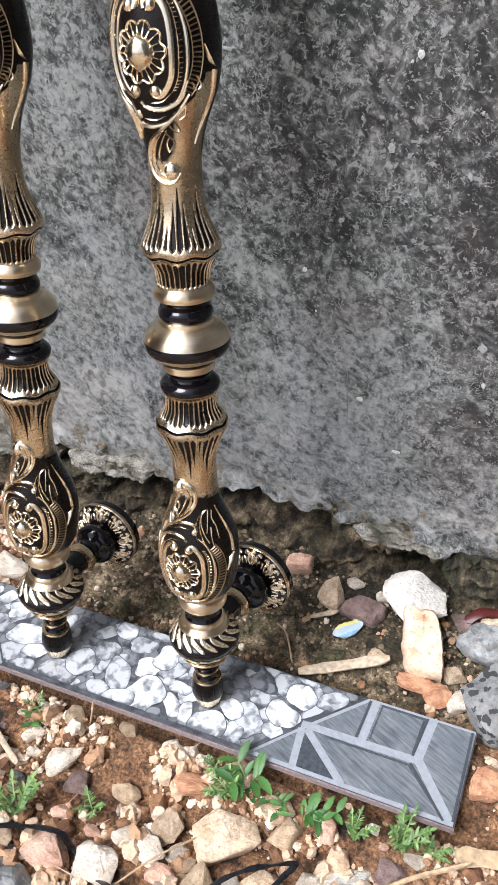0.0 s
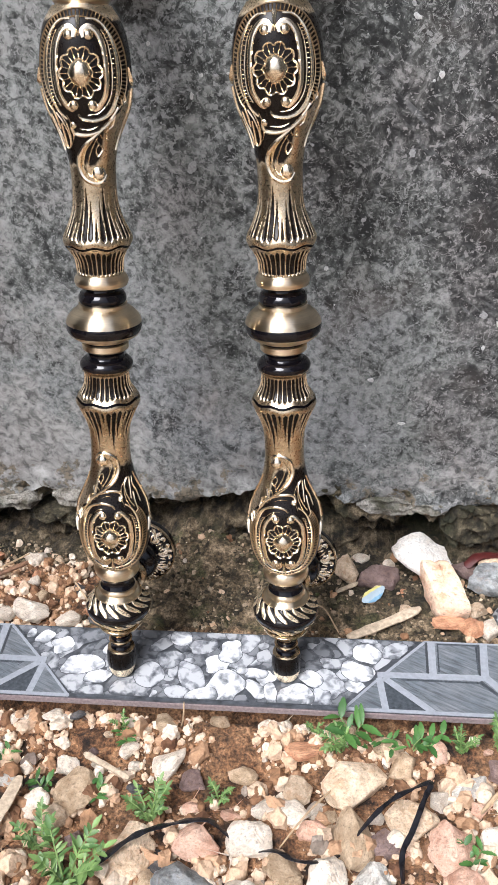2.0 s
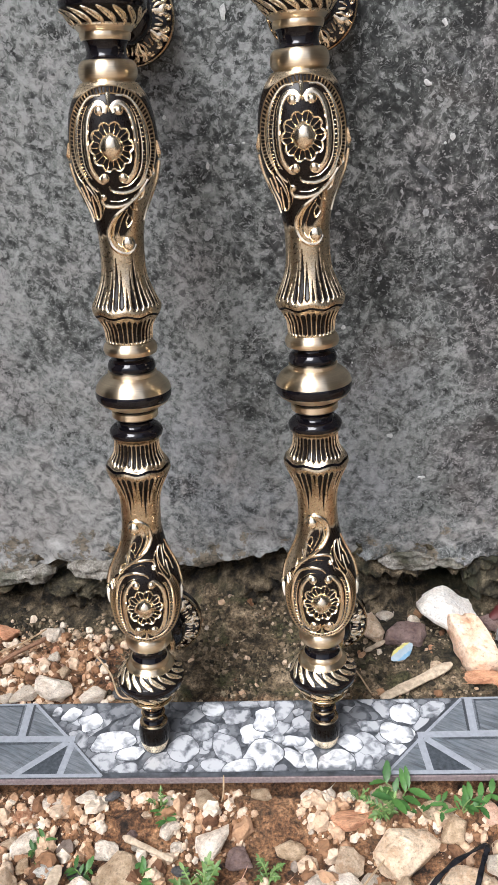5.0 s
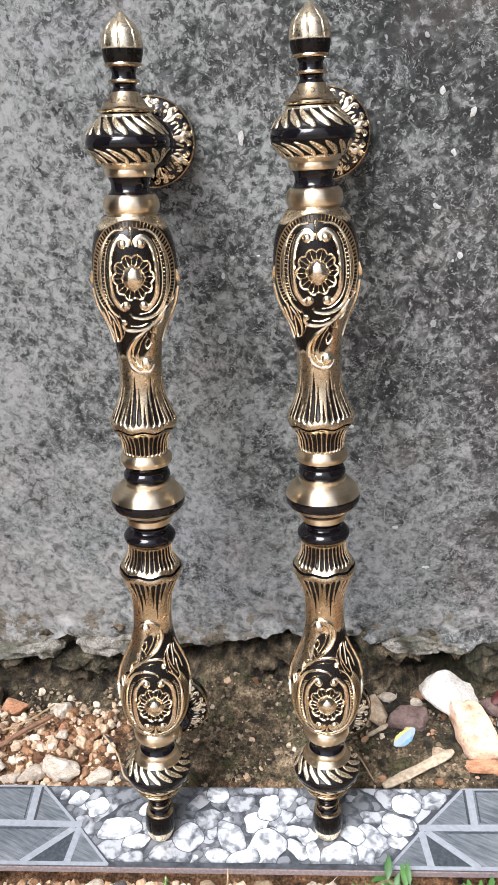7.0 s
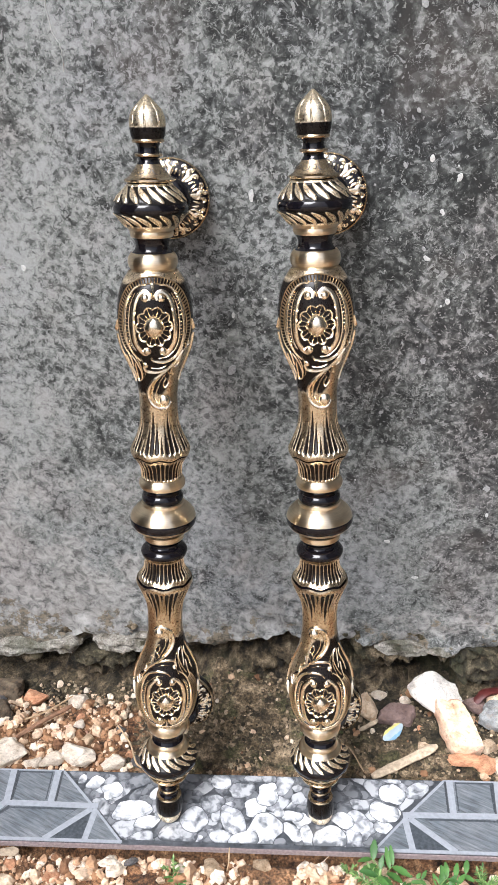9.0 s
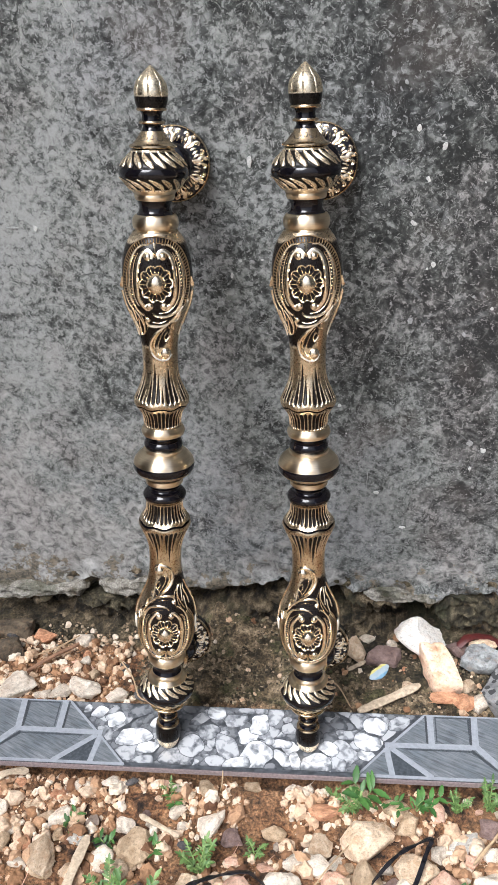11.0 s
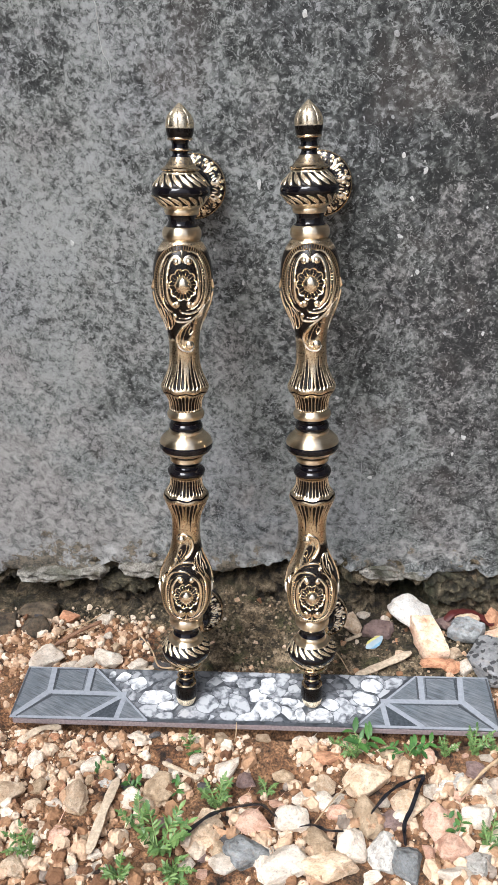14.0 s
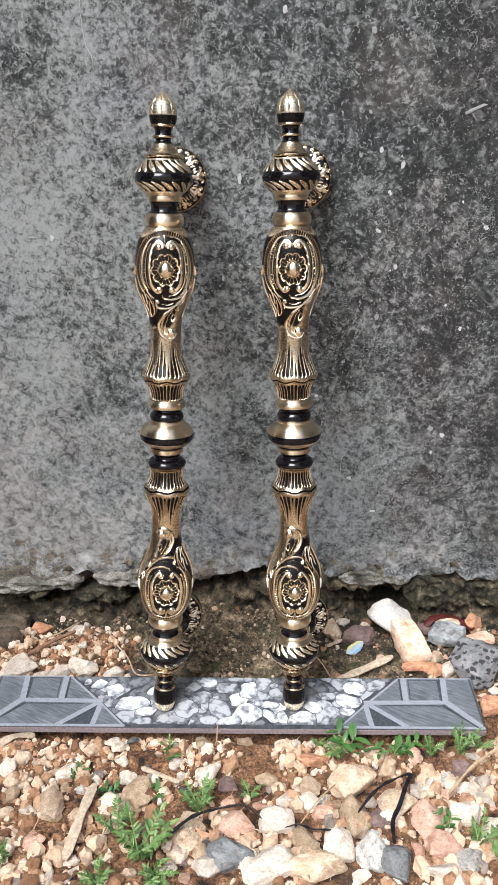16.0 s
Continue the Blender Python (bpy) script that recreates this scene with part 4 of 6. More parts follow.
def flower_mesh():
    """Ten looped petals round the boss."""
    bm = bmesh.new()
    edge = []
    for i in range(81):
        t = 2 * math.pi * i / 80
        r = 7.9 + 2.0 * abs(math.sin(5 * t + 0.2)) ** 0.6
        edge.append(on_belly(r * math.sin(t), 1.08 * r * math.cos(t)))
    ridge(bm, belly_at, edge, 1.15, 0.9, 2, (1, 1, 1))
    for i in range(20):
        t = 2 * math.pi * i / 20 - 0.04
        r = 7.8 + 1.8 * abs(math.sin(5 * t + 0.2)) ** 0.6
        ridge(bm, belly_at, [on_belly(4.4 * math.sin(t), 5.0 * math.cos(t)), on_belly(r * math.sin(t), 1.08 * r * math.cos(t))], 0.75, 0.9, 2, (1.3, 1.0, 0.8))
    return bm


def boss_mesh():
    bm = bmesh.new()
    knob(bm, belly_at, 0, 120, 5.8, 6.6, 4.8, 8, 3, 0.06)
    return bm


def scroll_mesh():
    bm = bmesh.new()
    strokes = (
        ([(455, 520), (420, 590), (350, 625), (285, 618), (262, 596)], 1.7, 1.0, (0.6, 1.0, 0.5)),
        ([(432, 612), (372, 668), (300, 694), (240, 690), (222, 662), (232, 640)], 1.7, 1.0, (0.5, 1.0, 0.9)),
        ([(452, 570), (400, 640), (330, 700), (268, 752), (238, 822), (252, 890), (296, 926), (340, 926), (366, 888)], 2.1, 1.2, (0.5, 1.0, 0.9)),
        ([(318, 722), (280, 770), (262, 830), (280, 880), (306, 900)], 1.0, 0.8, (0.4, 1.0, 0.5)),
        ([(345, 706), (308, 764), (288, 820), (298, 850)], 0.9, 0.7, (0.4, 1.0, 0.5)),
        ([(392, 655), (432, 602), (420, 650), (398, 668)], 0.9, 0.8, (0.7, 1, 0.7)),
        ([(362, 682), (372, 660), (388, 714), (366, 712), (356, 690)], 0.9, 0.8, (0.7, 1, 0.7)),
        ([(332, 712), (346, 738), (362, 762), (336, 798), (330, 770), (346, 738)], 0.9, 0.8, (0.7, 1, 0.7)),
        ([(150, 590), (182, 640), (205, 700), (204, 748), (186, 760), (180, 716), (170, 640)], 0.9, 0.8, (0.6, 1, 0.6)),
        ([(132, 570), (148, 620), (160, 668), (150, 640)], 0.8, 0.7, (0.6, 1, 0.5)),
        ([(478, 500), (486, 540), (472, 560), (466, 524)], 0.9, 0.8, (0.7, 1, 0.7)),
        ([(205, 600), (222, 650), (226, 706), (214, 740)], 0.7, 0.7, (0.4, 1, 0.4)),
        ([(172, 596), (200, 650), (214, 716)], 0.6, 0.6, (0.4, 1, 0.4)),
        ([(118, 600), (140, 660), (166, 716), (172, 756)], 0.8, 0.7, (0.5, 1, 0.4)),
        ([(400, 560), (360, 592), (310, 600)], 0.6, 0.6, (0.4, 1, 0.4)),
        ([(352, 652), (310, 668), (262, 664)], 0.6, 0.6, (0.4, 1, 0.4)),
        ([(300, 730), (266, 784), (254, 838)], 0.6, 0.6, (0.4, 1, 0.4)),
    )
    for pts, w, h, taper in strokes:
        ridge(bm, belly_at, [px(*p) for p in pts], w * 1.25, h * 1.1, 6, taper)
    u, v = px(334, 880)
    knob(bm, belly_at, u, v, 3.5, 3.9, 3.0)
    u, v = px(230, 650)
    knob(bm, belly_at, u, v, 1.7, 1.8, 1.6)
    for side in (-1, 1):
        ridge(bm, belly_at, [(side * 84, 113), (side * 86, 104), (side * 82, 96), (side * 70, 86)], 1.6, 1.1, 5, (1.2, 1.0, 0.3))
        ridge(bm, belly_at, [(side * 68, 122), (side * 76, 116.5), (side * 84, 114)], 1.9, 1.7, 5, (0.2, 1.0, 0.15))
    return bm


BALL = [(167.5, 11.0), (168.6, 11.7), (171, 13.6), (173.5, 15.8), (175.6, 17.3), (177.0, 19.0), (179.5, 19.8), (182.0, 19.1), (183.4, 17.9), (185.5, 16.5), (187.7, 14.3), (189.6, 12.4), (191.2, 11.0)]
BALL_CURVE = spline(BALL, 4)


def ball_at(a, h, lift=0.0):
    r = float(np.interp(h, [p[0] for p in BALL_CURVE], [p[1] for p in BALL_CURVE]))
    up = (h - 179.5) / 14
    t, k = radians(a), lift
    r += k * math.sqrt(max(0.0, 1 - up * up))
    return Vector((1e-3 * r * math.sin(t), -1e-3 * r * math.cos(t), 1e-3 * (h + k * up)))


def carved_slope_mesh(low):
    """One slope of the ball, carved with slanting leaves that stand clear of a dark ground."""
    h0, h1, count = (170.6, 177.6, 17) if low else (182.2, 191.0, 17)
    bm = bmesh.new()
    lay = bm.verts.layers.float.new("patina")
    rows, across, around = [], 22, count * 18
    for j in range(across + 1):
        v = j / across
        row = []
        for i in range(around):
            a = 360 * i / around
            s = (a * count / 360 + (1.5 * (v - 0.5) + 0.5 * (v - 0.5) ** 2)) % 1.0
            d = abs(s - 0.5)
            w = 0.36 * math.sin(math.pi * min(1.0, max(0.0, (v - 0.04) / 0.90))) ** 0.55 if 0.04 < v < 0.94 else 0.0
            up = smoothstep(w + 0.06, w - 0.10, d) if w > 0.05 else 0.0
            vein = smoothstep(0.07, 0.02, abs(s - 0.42)) * smoothstep(0.15, 0.4, v) * smoothstep(0.95, 0.7, v)
            up *= 1 - 0.7 * vein
            rim = smoothstep(0.90, 0.96, v) if not low else smoothstep(0.10, 0.04, v)
            up = max(up, rim)
            p = bm.verts.new(ball_at(a, h0 + (h1 - h0) * v, 0.12 + 0.95 * up))
            p[lay] = 1.0 - up
            row.append(p)
        rows.append(row)
    grid_faces(bm, rows)
    return bm


def acorn_mesh(profile, dark_to):
    """A lobed acorn; its base keeps the dark patina up to a soft edge."""
    bm = bmesh.new()
    lay = bm.verts.layers.float.new("patina")
    prof = spline(profile, 5)
    segs = 144
    rows = []
    for h, r in prof:
        row = []
        for i in range(segs):
            a = 2 * math.pi * i / segs
            lobe = abs(math.sin(a * 4 + 0.2 + 0.03 * (h - 213)))
            cut = (1 - min(1.0, lobe * 4.0)) * smoothstep(215, 219, h)
            rr = r * (1 - 0.06 * cut)
            v = bm.verts.new((1e-3 * rr * math.sin(a), -1e-3 * rr * math.cos(a), 1e-3 * h))
            v[lay] = max(smoothstep(dark_to + 2.6, dark_to - 1.6, h), 0.75 * smoothstep(0.3, 1.0, cut) * smoothstep(dark_to + 13, dark_to + 2, h))
            row.append(v)
        rows.append(row)
    grid_faces(bm, rows)
    bm.faces.new(rows[-1])
    return bm


def bell_marks_mesh():
    """Small dark curls engraved round the bell, standing a hair proud of it."""
    bm = bmesh.new()

    def at(a, h, lift=0.0):
        r = float(np.interp(h, [194.9, 196.3, 199.2, 201.5], [11.2, 9.9, 7.6, 6.2])) + lift
        return Vector((1e-3 * r * math.sin(radians(a)), -1e-3 * r * math.cos(radians(a)), 1e-3 * (h + 0.5 * lift)))
    for i in range(6):
        a = 60 * i
        ridge(bm, at, [(a - 6, 199.0), (a + 4, 199.4), (a + 8, 198.0), (a, 197.2), (a - 5, 198.0)], 0.5, 0.18, 4, (0.6, 1, 0.6), -0.1)
        ridge(bm, at, [(a + 14, 198.6), (a + 20, 197.0), (a + 28, 196.6)], 0.6, 0.18, 4, (0.5, 1, 0.5), -0.1)
        ridge(bm, at, [(a - 14, 198.6), (a - 20, 197.0), (a - 28, 196.6)], 0.6, 0.18, 4, (0.5, 1, 0.5), -0.1)
    return bm


def flare_groove(f, k):
    if f < 0.10:
        return 0.0
    top = (0.40, 0.72, 1.02, 0.72)[k % 4]
    return 0.70 * smoothstep(top + 0.06, top - 0.50, f) * smoothstep(0.10, 0.16, f)


def cup_groove(f, k):
    return (0.88 if k % 4 == 2 else 0.66) * smoothstep(0.06, 0.12, f) * smoothstep(0.90, 0.80, f)


def rim_wave(f, a):
    return 0.6 * math.cos(8 * a) * smoothstep(0.45, 1.0, f)


def flare_wave(f, a):
    return 0.6 * math.cos(8 * a) * smoothstep(0.4, 0.0, f)


FLUTE = plain("brown_black_patina", (0.014, 0.009, 0.006), 0.28, 260, 0.5, 0.0001)
HALF = (
    # name, mesh, materials, label
    ("cup", finish(fluted([(26.2, 11.9), (30, 12.0), (34, 12.6), (38, 14.6), (40.6, 16.4)], 32, cup_groove, 12, rim_wave), "cup", RIBBED, 1.0), "fluted brass cup with black grooves"),
    ("rim_groove", finish(lathe([(40.2, 15.9), (41.6, 16.1), (42.6, 16.4)], 96), "rim_groove", BLACK), "black groove"),
    ("fluted_flare", finish(fluted([(41.8, 17.1), (43.4, 17.45), (45.2, 16.9), (49, 15.2), (53, 13.5), (57, 12.1), (60.5, 11.3), (65, 10.9), (69.5, 10.8)], 32, flare_groove, 12, flare_wave), "fluted_flare", RIBBED, 1.0), "fluted brass flare with black grooves"),
    ("belly", finish(belly_mesh(), "belly", RIBBED), "cast belly with dark patina and painted dark flanks"),
    ("cartouche", finish(cartouche_mesh(), "cartouche", PALE_BRASS), "raised brass oval scroll frame"),
    ("fringe", finish(fringe_mesh(), "fringe", DULL_BRASS), "fringe of short brass ribs"),
    ("flower", finish(flower_mesh(), "flower", PALE_BRASS), "raised petals"),
    ("boss", finish(boss_mesh(), "boss", PALE_BRASS), "polished oval brass boss"),
    ("scrollwork", finish(scroll_mesh(), "scrollwork", PALE_BRASS), "raised brass leaf scroll"),
    ("collar", finish(lathe([(146.4, 13.4), (146.8, 12.0), (147.4, 12.0)] + [tuple(p) for p in spline([(147.6, 11.9), (149.0, 13.0), (151.6, 13.5), (154.2, 13.1), (156.0, 12.0), (156.6, 11.0)], 5)], 72), "collar", BRUSHED), "plain brass collar"),
    ("neck", finish(lathe([tuple(p) for p in spline([(156.4, 11.0), (158, 9.6), (160, 9.0), (162.2, 9.3), (164.4, 10.4)], 4)], 64), "neck", BLACK), "black lacquered neck"),
    ("ledge", finish(lathe([(164.2, 9.8), (164.6, 11.0), (165.6, 11.5), (167.2, 11.7), (167.9, 11.4), (168.3, 12.2), (170.0, 13.4), (171.0, 14.2)], 64), "ledge", BRUSHED), "brass ledge"),
    ("ball", finish(lathe([tuple(p) for p in BALL_CURVE], 80), "ball", BLACK), "black lacquered ball"),
    ("leaf_band", finish(carved_slope_mesh(True), "leaf_band", PALE_PATINA, 1.2), "slanting carved brass leaves on a dark ground"),
    ("leaf_band", finish(carved_slope_mesh(False), "leaf_band", PALE_PATINA, 1.2), "slanting carved brass leaves on a dark ground"),
    ("bell_groove", finish(lathe([(190.8, 11.0), (191.4, 10.0), (192.4, 10.0), (192.6, 10.8)], 64), "bell_groove", BLACK), "black groove below the bell"),
    ("bell", finish(lathe([(192.3, 10.4), (192.6, 12.7), (193.2, 13.3), (194.0, 13.2), (194.5, 12.2)] + [tuple(p) for p in spline([(194.9, 11.2), (196.3, 9.9), (199.2, 7.6), (201.5, 6.2)], 4)], 72), "bell", BRASS), "brass bell with a thin rim"),
    ("bell_marks", finish(bell_marks_mesh(), "bell_marks", FLUTE), "dark engraved curls"),
    ("stem", finish(lathe([tuple(p) for p in spline([(201.4, 6.3), (203.2, 5.2), (204.4, 5.3), (205.0, 6.0)], 4)], 48), "stem", BLACK), "black stem"),
    ("ring", finish(lathe([(204.9, 5.6), (205.1, 7.0), (205.8, 7.35), (206.5, 7.0), (206.8, 5.6)], 48), "ring", BRASS), "thin brass ring"),
    ("stem", finish(lathe([tuple(p) for p in spline([(206.7, 5.9), (208.4, 5.5), (210, 5.6), (211.8, 6.6)], 4)], 48), "stem", BLACK), "black stem"),
    ("ring", finish(lathe([(211.6, 6.4), (211.9, 8.1), (212.6, 8.5), (213.4, 8.2)], 48), "ring", BRASS), "thin brass ring"),
)


def turned(name, profile, mat, segs=80):
    return finish(lathe(profile, segs), name, mat)


TIP = finish(acorn_mesh([(213.4, 8.2), (216, 8.9), (219.5, 9.3), (223, 9.2), (226.3, 8.2), (228.8, 6.5), (231.2, 4.2), (233.2, 2.1), (234.6, 0.6)], 219.0), "finial", PALE_PATINA)
FOOT = finish(acorn_mesh([(213.4, 8.2), (216, 8.9), (219.5, 9.3), (223, 9.2), (226.5, 8.6), (229.5, 7.8), (231.8, 6.9), (233.2, 5.8)], 225.0), "finial", PALE_PATINA)

MIDDLE = (
    ("bulb_band", turned("bulb_band", [tuple(p) for p in spline([(-4.6, 18.6), (-3.4, 19.3), (-1.6, 19.75), (0.0, 19.7), (0.9, 19.45)], 4)], BLACK), "black band round the bulb"),
    ("bulb", turned("bulb", [(0.8, 19.6)] + [tuple(p) for p in spline([(1.2, 19.5), (3.2, 18.8), (5.4, 17.2), (7.4, 14.9), (8.7, 12.5)], 5)], BRUSHED), "brushed brass bulb"),
    ("bulb", turned("bulb", [(-4.5, 18.8)] + [tuple(p) for p in spline([(-4.8, 18.6), (-6.2, 17.3), (-7.8, 15.0), (-8.8, 12.9)], 4)] + [(-9, 12.0)], BRUSHED), "brushed brass bulb"),
    ("ring", turned("ring", [(8.4, 12.2), (8.8, 12.6), (10.6, 12.5), (11.0, 11.6)], BRUSHED), "brass ring"),
    ("ring", turned("ring", [(11.0, 11.4)] + [tuple(p) for p in spline([(11.2, 11.7), (12.6, 12.3), (14.4, 12.2), (16.2, 11.2)], 4)], BLACK), "black ring"),
    ("neck", turned("neck", [tuple(p) for p in spline([(16.2, 11.0), (17.4, 9.4), (18.8, 9.0), (19.8, 9.6)], 4)], BLACK), "black neck"),
    ("ring", turned("ring", [(19.6, 9.6), (20.0, 12.4)] + [tuple(p) for p in spline([(20.4, 13.2), (22.4, 13.8), (24.4, 13.3), (25.6, 12.4)], 4)] + [(26.4, 11.9)], BRUSHED), "brass ring"),
    ("ring", turned("ring", [(-8.6, 12.3), (-9.6, 11.2), (-10.4, 11.2)], BLACK), "black line"),
    ("ring", turned("ring", [(-10.2, 11.2), (-10.6, 12.2), (-13.6, 12.2), (-14.4, 11.4)], BRUSHED), "brass ring"),
    ("neck", turned("neck", [tuple(p) for p in spline([(-14.3, 11.2), (-16, 9.8), (-17.6, 9.6), (-18.8, 10.2)], 4)], BLACK), "black neck"),
    ("ring", turned("ring", [tuple(p) for p in spline([(-18.6, 10.2), (-19.6, 12.4), (-21.6, 14.0), (-23.4, 14.0), (-24.2, 13.6)], 4)], BLACK), "black ring"),
    ("ring", turned("ring", [(-24.2, 13.7), (-25.4, 13.2), (-26.0, 12.2), (-26.6, 11.9)], BRASS), "brass lower edge of the ring"),
)


def rosette_at(a, rho, lift=0.0):
    """On the face of the rosette: degrees round it and millimetres from its centre, out along +y."""
    t = radians(a)
    rho = 12 + (rho - 12) * 0.81
    y = 50.2 + 3.9 * ((rho - 12) / 10.6) ** 1.4 if rho > 12 else 50.2
    return Vector((1e-3 * rho * math.sin(t), 1e-3 * (y - lift), 1e-3 * rho * math.cos(t)))


def rosette_leaves():
    bm = bmesh.new()
    for i in range(9):
        a = 360 * i / 9
        ridge(bm, rosette_at, [(a, 13.5), (a + 2, 18), (a - 2, 21), (a, 23.9)], 3.6, 1.0, 4, (0.5, 1.1, 0.7))
        knob(bm, rosette_at, a, 22.8, 2.0, 1.6, 1.2, 10, 3)
        for s in (-1, 1):
            ridge(bm, rosette_at, [(a + s * 5, 14.5), (a + s * 9, 17.5), (a + s * 8, 20.5), (a + s * 13, 21.5)], 2.0, 0.9, 4, (0.5, 1.1, 0.6))
            ridge(bm, rosette_at, [(a + s * 6, 19.5), (a + s * 9, 22.5), (a + s * 14, 23.0), (a + s * 16, 21.8)], 1.8, 0.9, 4, (0.5, 1.1, 0.8))
            ridge(bm, rosette_at, [(a + s * 14, 15), (a + s * 16, 18), (a + s * 18, 19.5)], 1.6, 0.8, 4, (0.5, 1.1, 0.6))
    return bm


def along_y(profile, segs=64, caps=(False, False)):
    bm = lathe(profile, segs, caps)
    bmesh.ops.rotate(bm, verts=bm.verts, cent=(0, 0, 0), matrix=Matrix.Rotation(radians(-90), 3, "X"))
    return bm


STANDOFF = (
    ("arm", finish(along_y([tuple(p) for p in spline([(10, 7.4), (20, 7.4), (24, 7.2), (27, 7.6)], 3)]), "arm", BLACK), "black arm"),
    ("arm_ring", finish(along_y([(26.5, 7.6), (27.2, 9.6), (29, 10.2), (31, 9.8), (32.2, 7.8)]), "arm_ring", BRASS), "brass ring"),
    ("arm", finish(along_y([tuple(p) for p in spline([(32, 7.8), (35, 7.2), (38, 7.6), (39.5, 9.5)], 3)]), "arm", BLACK), "black arm"),
    ("arm_collar", finish(along_y([tuple(p) for p in spline([(39.3, 9.4), (41, 12.4), (44, 13.9), (47, 13.4), (49.5, 12.0), (50.6, 11.8)], 4)]), "arm_collar", BLACK), "thick black collar"),
    ("rosette", finish(along_y([(50.2, 11.6), (50.2, 12.0), (51, 15.6), (52.2, 19.0), (53.2, 21.2), (53.8, 22.2), (54.2, 22.6), (60.0, 23.2), (60.6, 22.8)], 72, (False, True)), "rosette", BLACK), "black wall rosette"),
    ("rosette_rim", finish(along_y([(54.0, 22.2), (53.6, 22.7), (54.2, 23.3), (55.8, 23.4), (56.4, 22.9)], 72), "rosette_rim", BRASS), "thin brass rim"),
    ("rosette_leaves", finish(rosette_leaves(), "rosette_leaves", PALE_BRASS), "raised pale brass acanthus leaves"),
)
REACH = 233.2e-3


def build_handle(foot, tip, bend, arm_turn, spin, arm_reach):
    """A pull whose two halves meet at a joint that stands out of line by bend metres, sideways."""
    foot, tip = Vector(foot), Vector(tip)
    up = (tip - foot).normalized()
    side = Vector((0, 1, 0)).cross(up).normalized()
    back = up.cross(side)
    m = Matrix((side, back, up)).transposed().to_4x4()
    m.translation = foot
    base = tagged(new("door_pull_handle"), "ornate antique brass and black door pull leaning on the wall", "door handle", "pair of door pulls")
    base.matrix_world = m
    mid = Matrix.Translation((bend, 0, REACH))
    angle = math.atan2(bend, REACH)
    for top in (True, False):
        lean = mid @ Matrix.Rotation(-angle if top else angle, 4, "Y")
        half = lean @ Matrix.Rotation(radians(spin), 4, "Z")
        if not top:
            half = half @ Matrix.Rotation(math.pi, 4, "Y")
        for name, me, label in HALF:
            part(name, me, None, base, label, half)
        part("finial", TIP if top else FOOT, None, base, "lobed acorn tip with a dark base", half)
        at = lean @ Matrix.Translation((0, 0, 179.5e-3 if top else -179.5e-3)) @ Matrix.Rotation(radians(-arm_turn), 4, "Z") @ Matrix.Diagonal((1, arm_reach, 1, 1))
        for name, me, label in STANDOFF:
            part(name, me, None, base, label, at)
    for name, me, label in MIDDLE:
        part(name, me, None, base, label, mid)
    return base


build_handle((0.0487, 0.0236, 0.0005), (0.0418, 0.0985, 0.4603), 0.0013, 8, 0, 1.0)
build_handle((-0.0568, 0.0218, 0.0005), (-0.0420, 0.0995, 0.4610), 0.0022, 2, 7.5, 1.06)


# ---- stones ----
def stone_mesh(seed, name, mat, corners=16):
    """A broken, angular stone, one unit in each half axis."""
    rnd = random.Random(seed)
    bm = bmesh.new()
    for _ in range(corners):
        n = Vector((rnd.gauss(0, 1), rnd.gauss(0, 1), rnd.gauss(0, 1))).normalized() * rnd.uniform(0.82, 1.0)
        bm.verts.new((n.x, n.y, n.z))
    hull = bmesh.ops.convex_hull(bm, input=bm.verts)
    bmesh.ops.delete(bm, geom=[v for v in bm.verts if not v.link_faces], context="VERTS")
    bmesh.ops.bevel(bm, geom=bm.edges, offset=0.075, segments=2, affect="EDGES", profile=0.6)
    bmesh.ops.triangulate(bm, faces=bm.faces)
    bmesh.ops.subdivide_edges(bm, edges=[e for e in bm.edges if e.calc_length() > 0.28], cuts=2, use_grid_fill=True)
    bmesh.ops.triangulate(bm, faces=bm.faces)
    for v in bm.verts:
        c = v.co
        v.co = c * (1 + 0.10 * fbm(c.x * 1.6 + seed, c.y * 1.6, c.z * 1.6, 2) + 0.07 * fbm(c.x * 5, c.y * 5 + seed, c.z * 5, 3))
    ext = [max(abs(v.co[i]) for v in bm.verts) for i in range(3)]
    for v in bm.verts:
        v.co = Vector([v.co[i] / ext[i] for i in range(3)])
    return finish(bm, name, mat, 0.45)


NAMES = {"O": "brick_fragment", "L": "lava_rock", "G": "grey_stone", "D": "basalt_chip", "B": "brown_stone", "K": "earth_lump"}
STONE_MESHES = {c: [stone_mesh(17 * i + ord(c), NAMES.get(c, "rubble_stone"), STONES[c][0], 13 + 2 * i) for i in range(6)] for c in STONES}
taken = []
rnd = random.Random(11)


def stone(x, y, w, d, colour, sink=0.3, tall=0.62, lift=0.0, heading=None, shape=None):
    """A stone of w by d metres seen from above, bedded in the soil."""
    me = rnd.choice(STONE_MESHES[colour])
    me = me if shape is None else STONE_MESHES[colour][shape]
    ob = new(NAMES.get(colour, "rubble_stone"), me)
    h = tall * min(w, d)
    z = ground_z(x, y) + h * (0.5 - sink) + lift
    turn = rnd.uniform(-25, 25) + rnd.choice((0, 180))
    turn = turn if heading is None else heading
    ob.matrix_basis = pose(x, y, z, rnd.uniform(-14, 14), rnd.uniform(-14, 14), turn) @ Matrix.Diagonal((w / 2, d / 2, h / 2, 1))
    tagged(ob, STONES[colour][1], "stone", "loose rubble stones")
    taken.append((x, y, max(w, d)))
    return ob


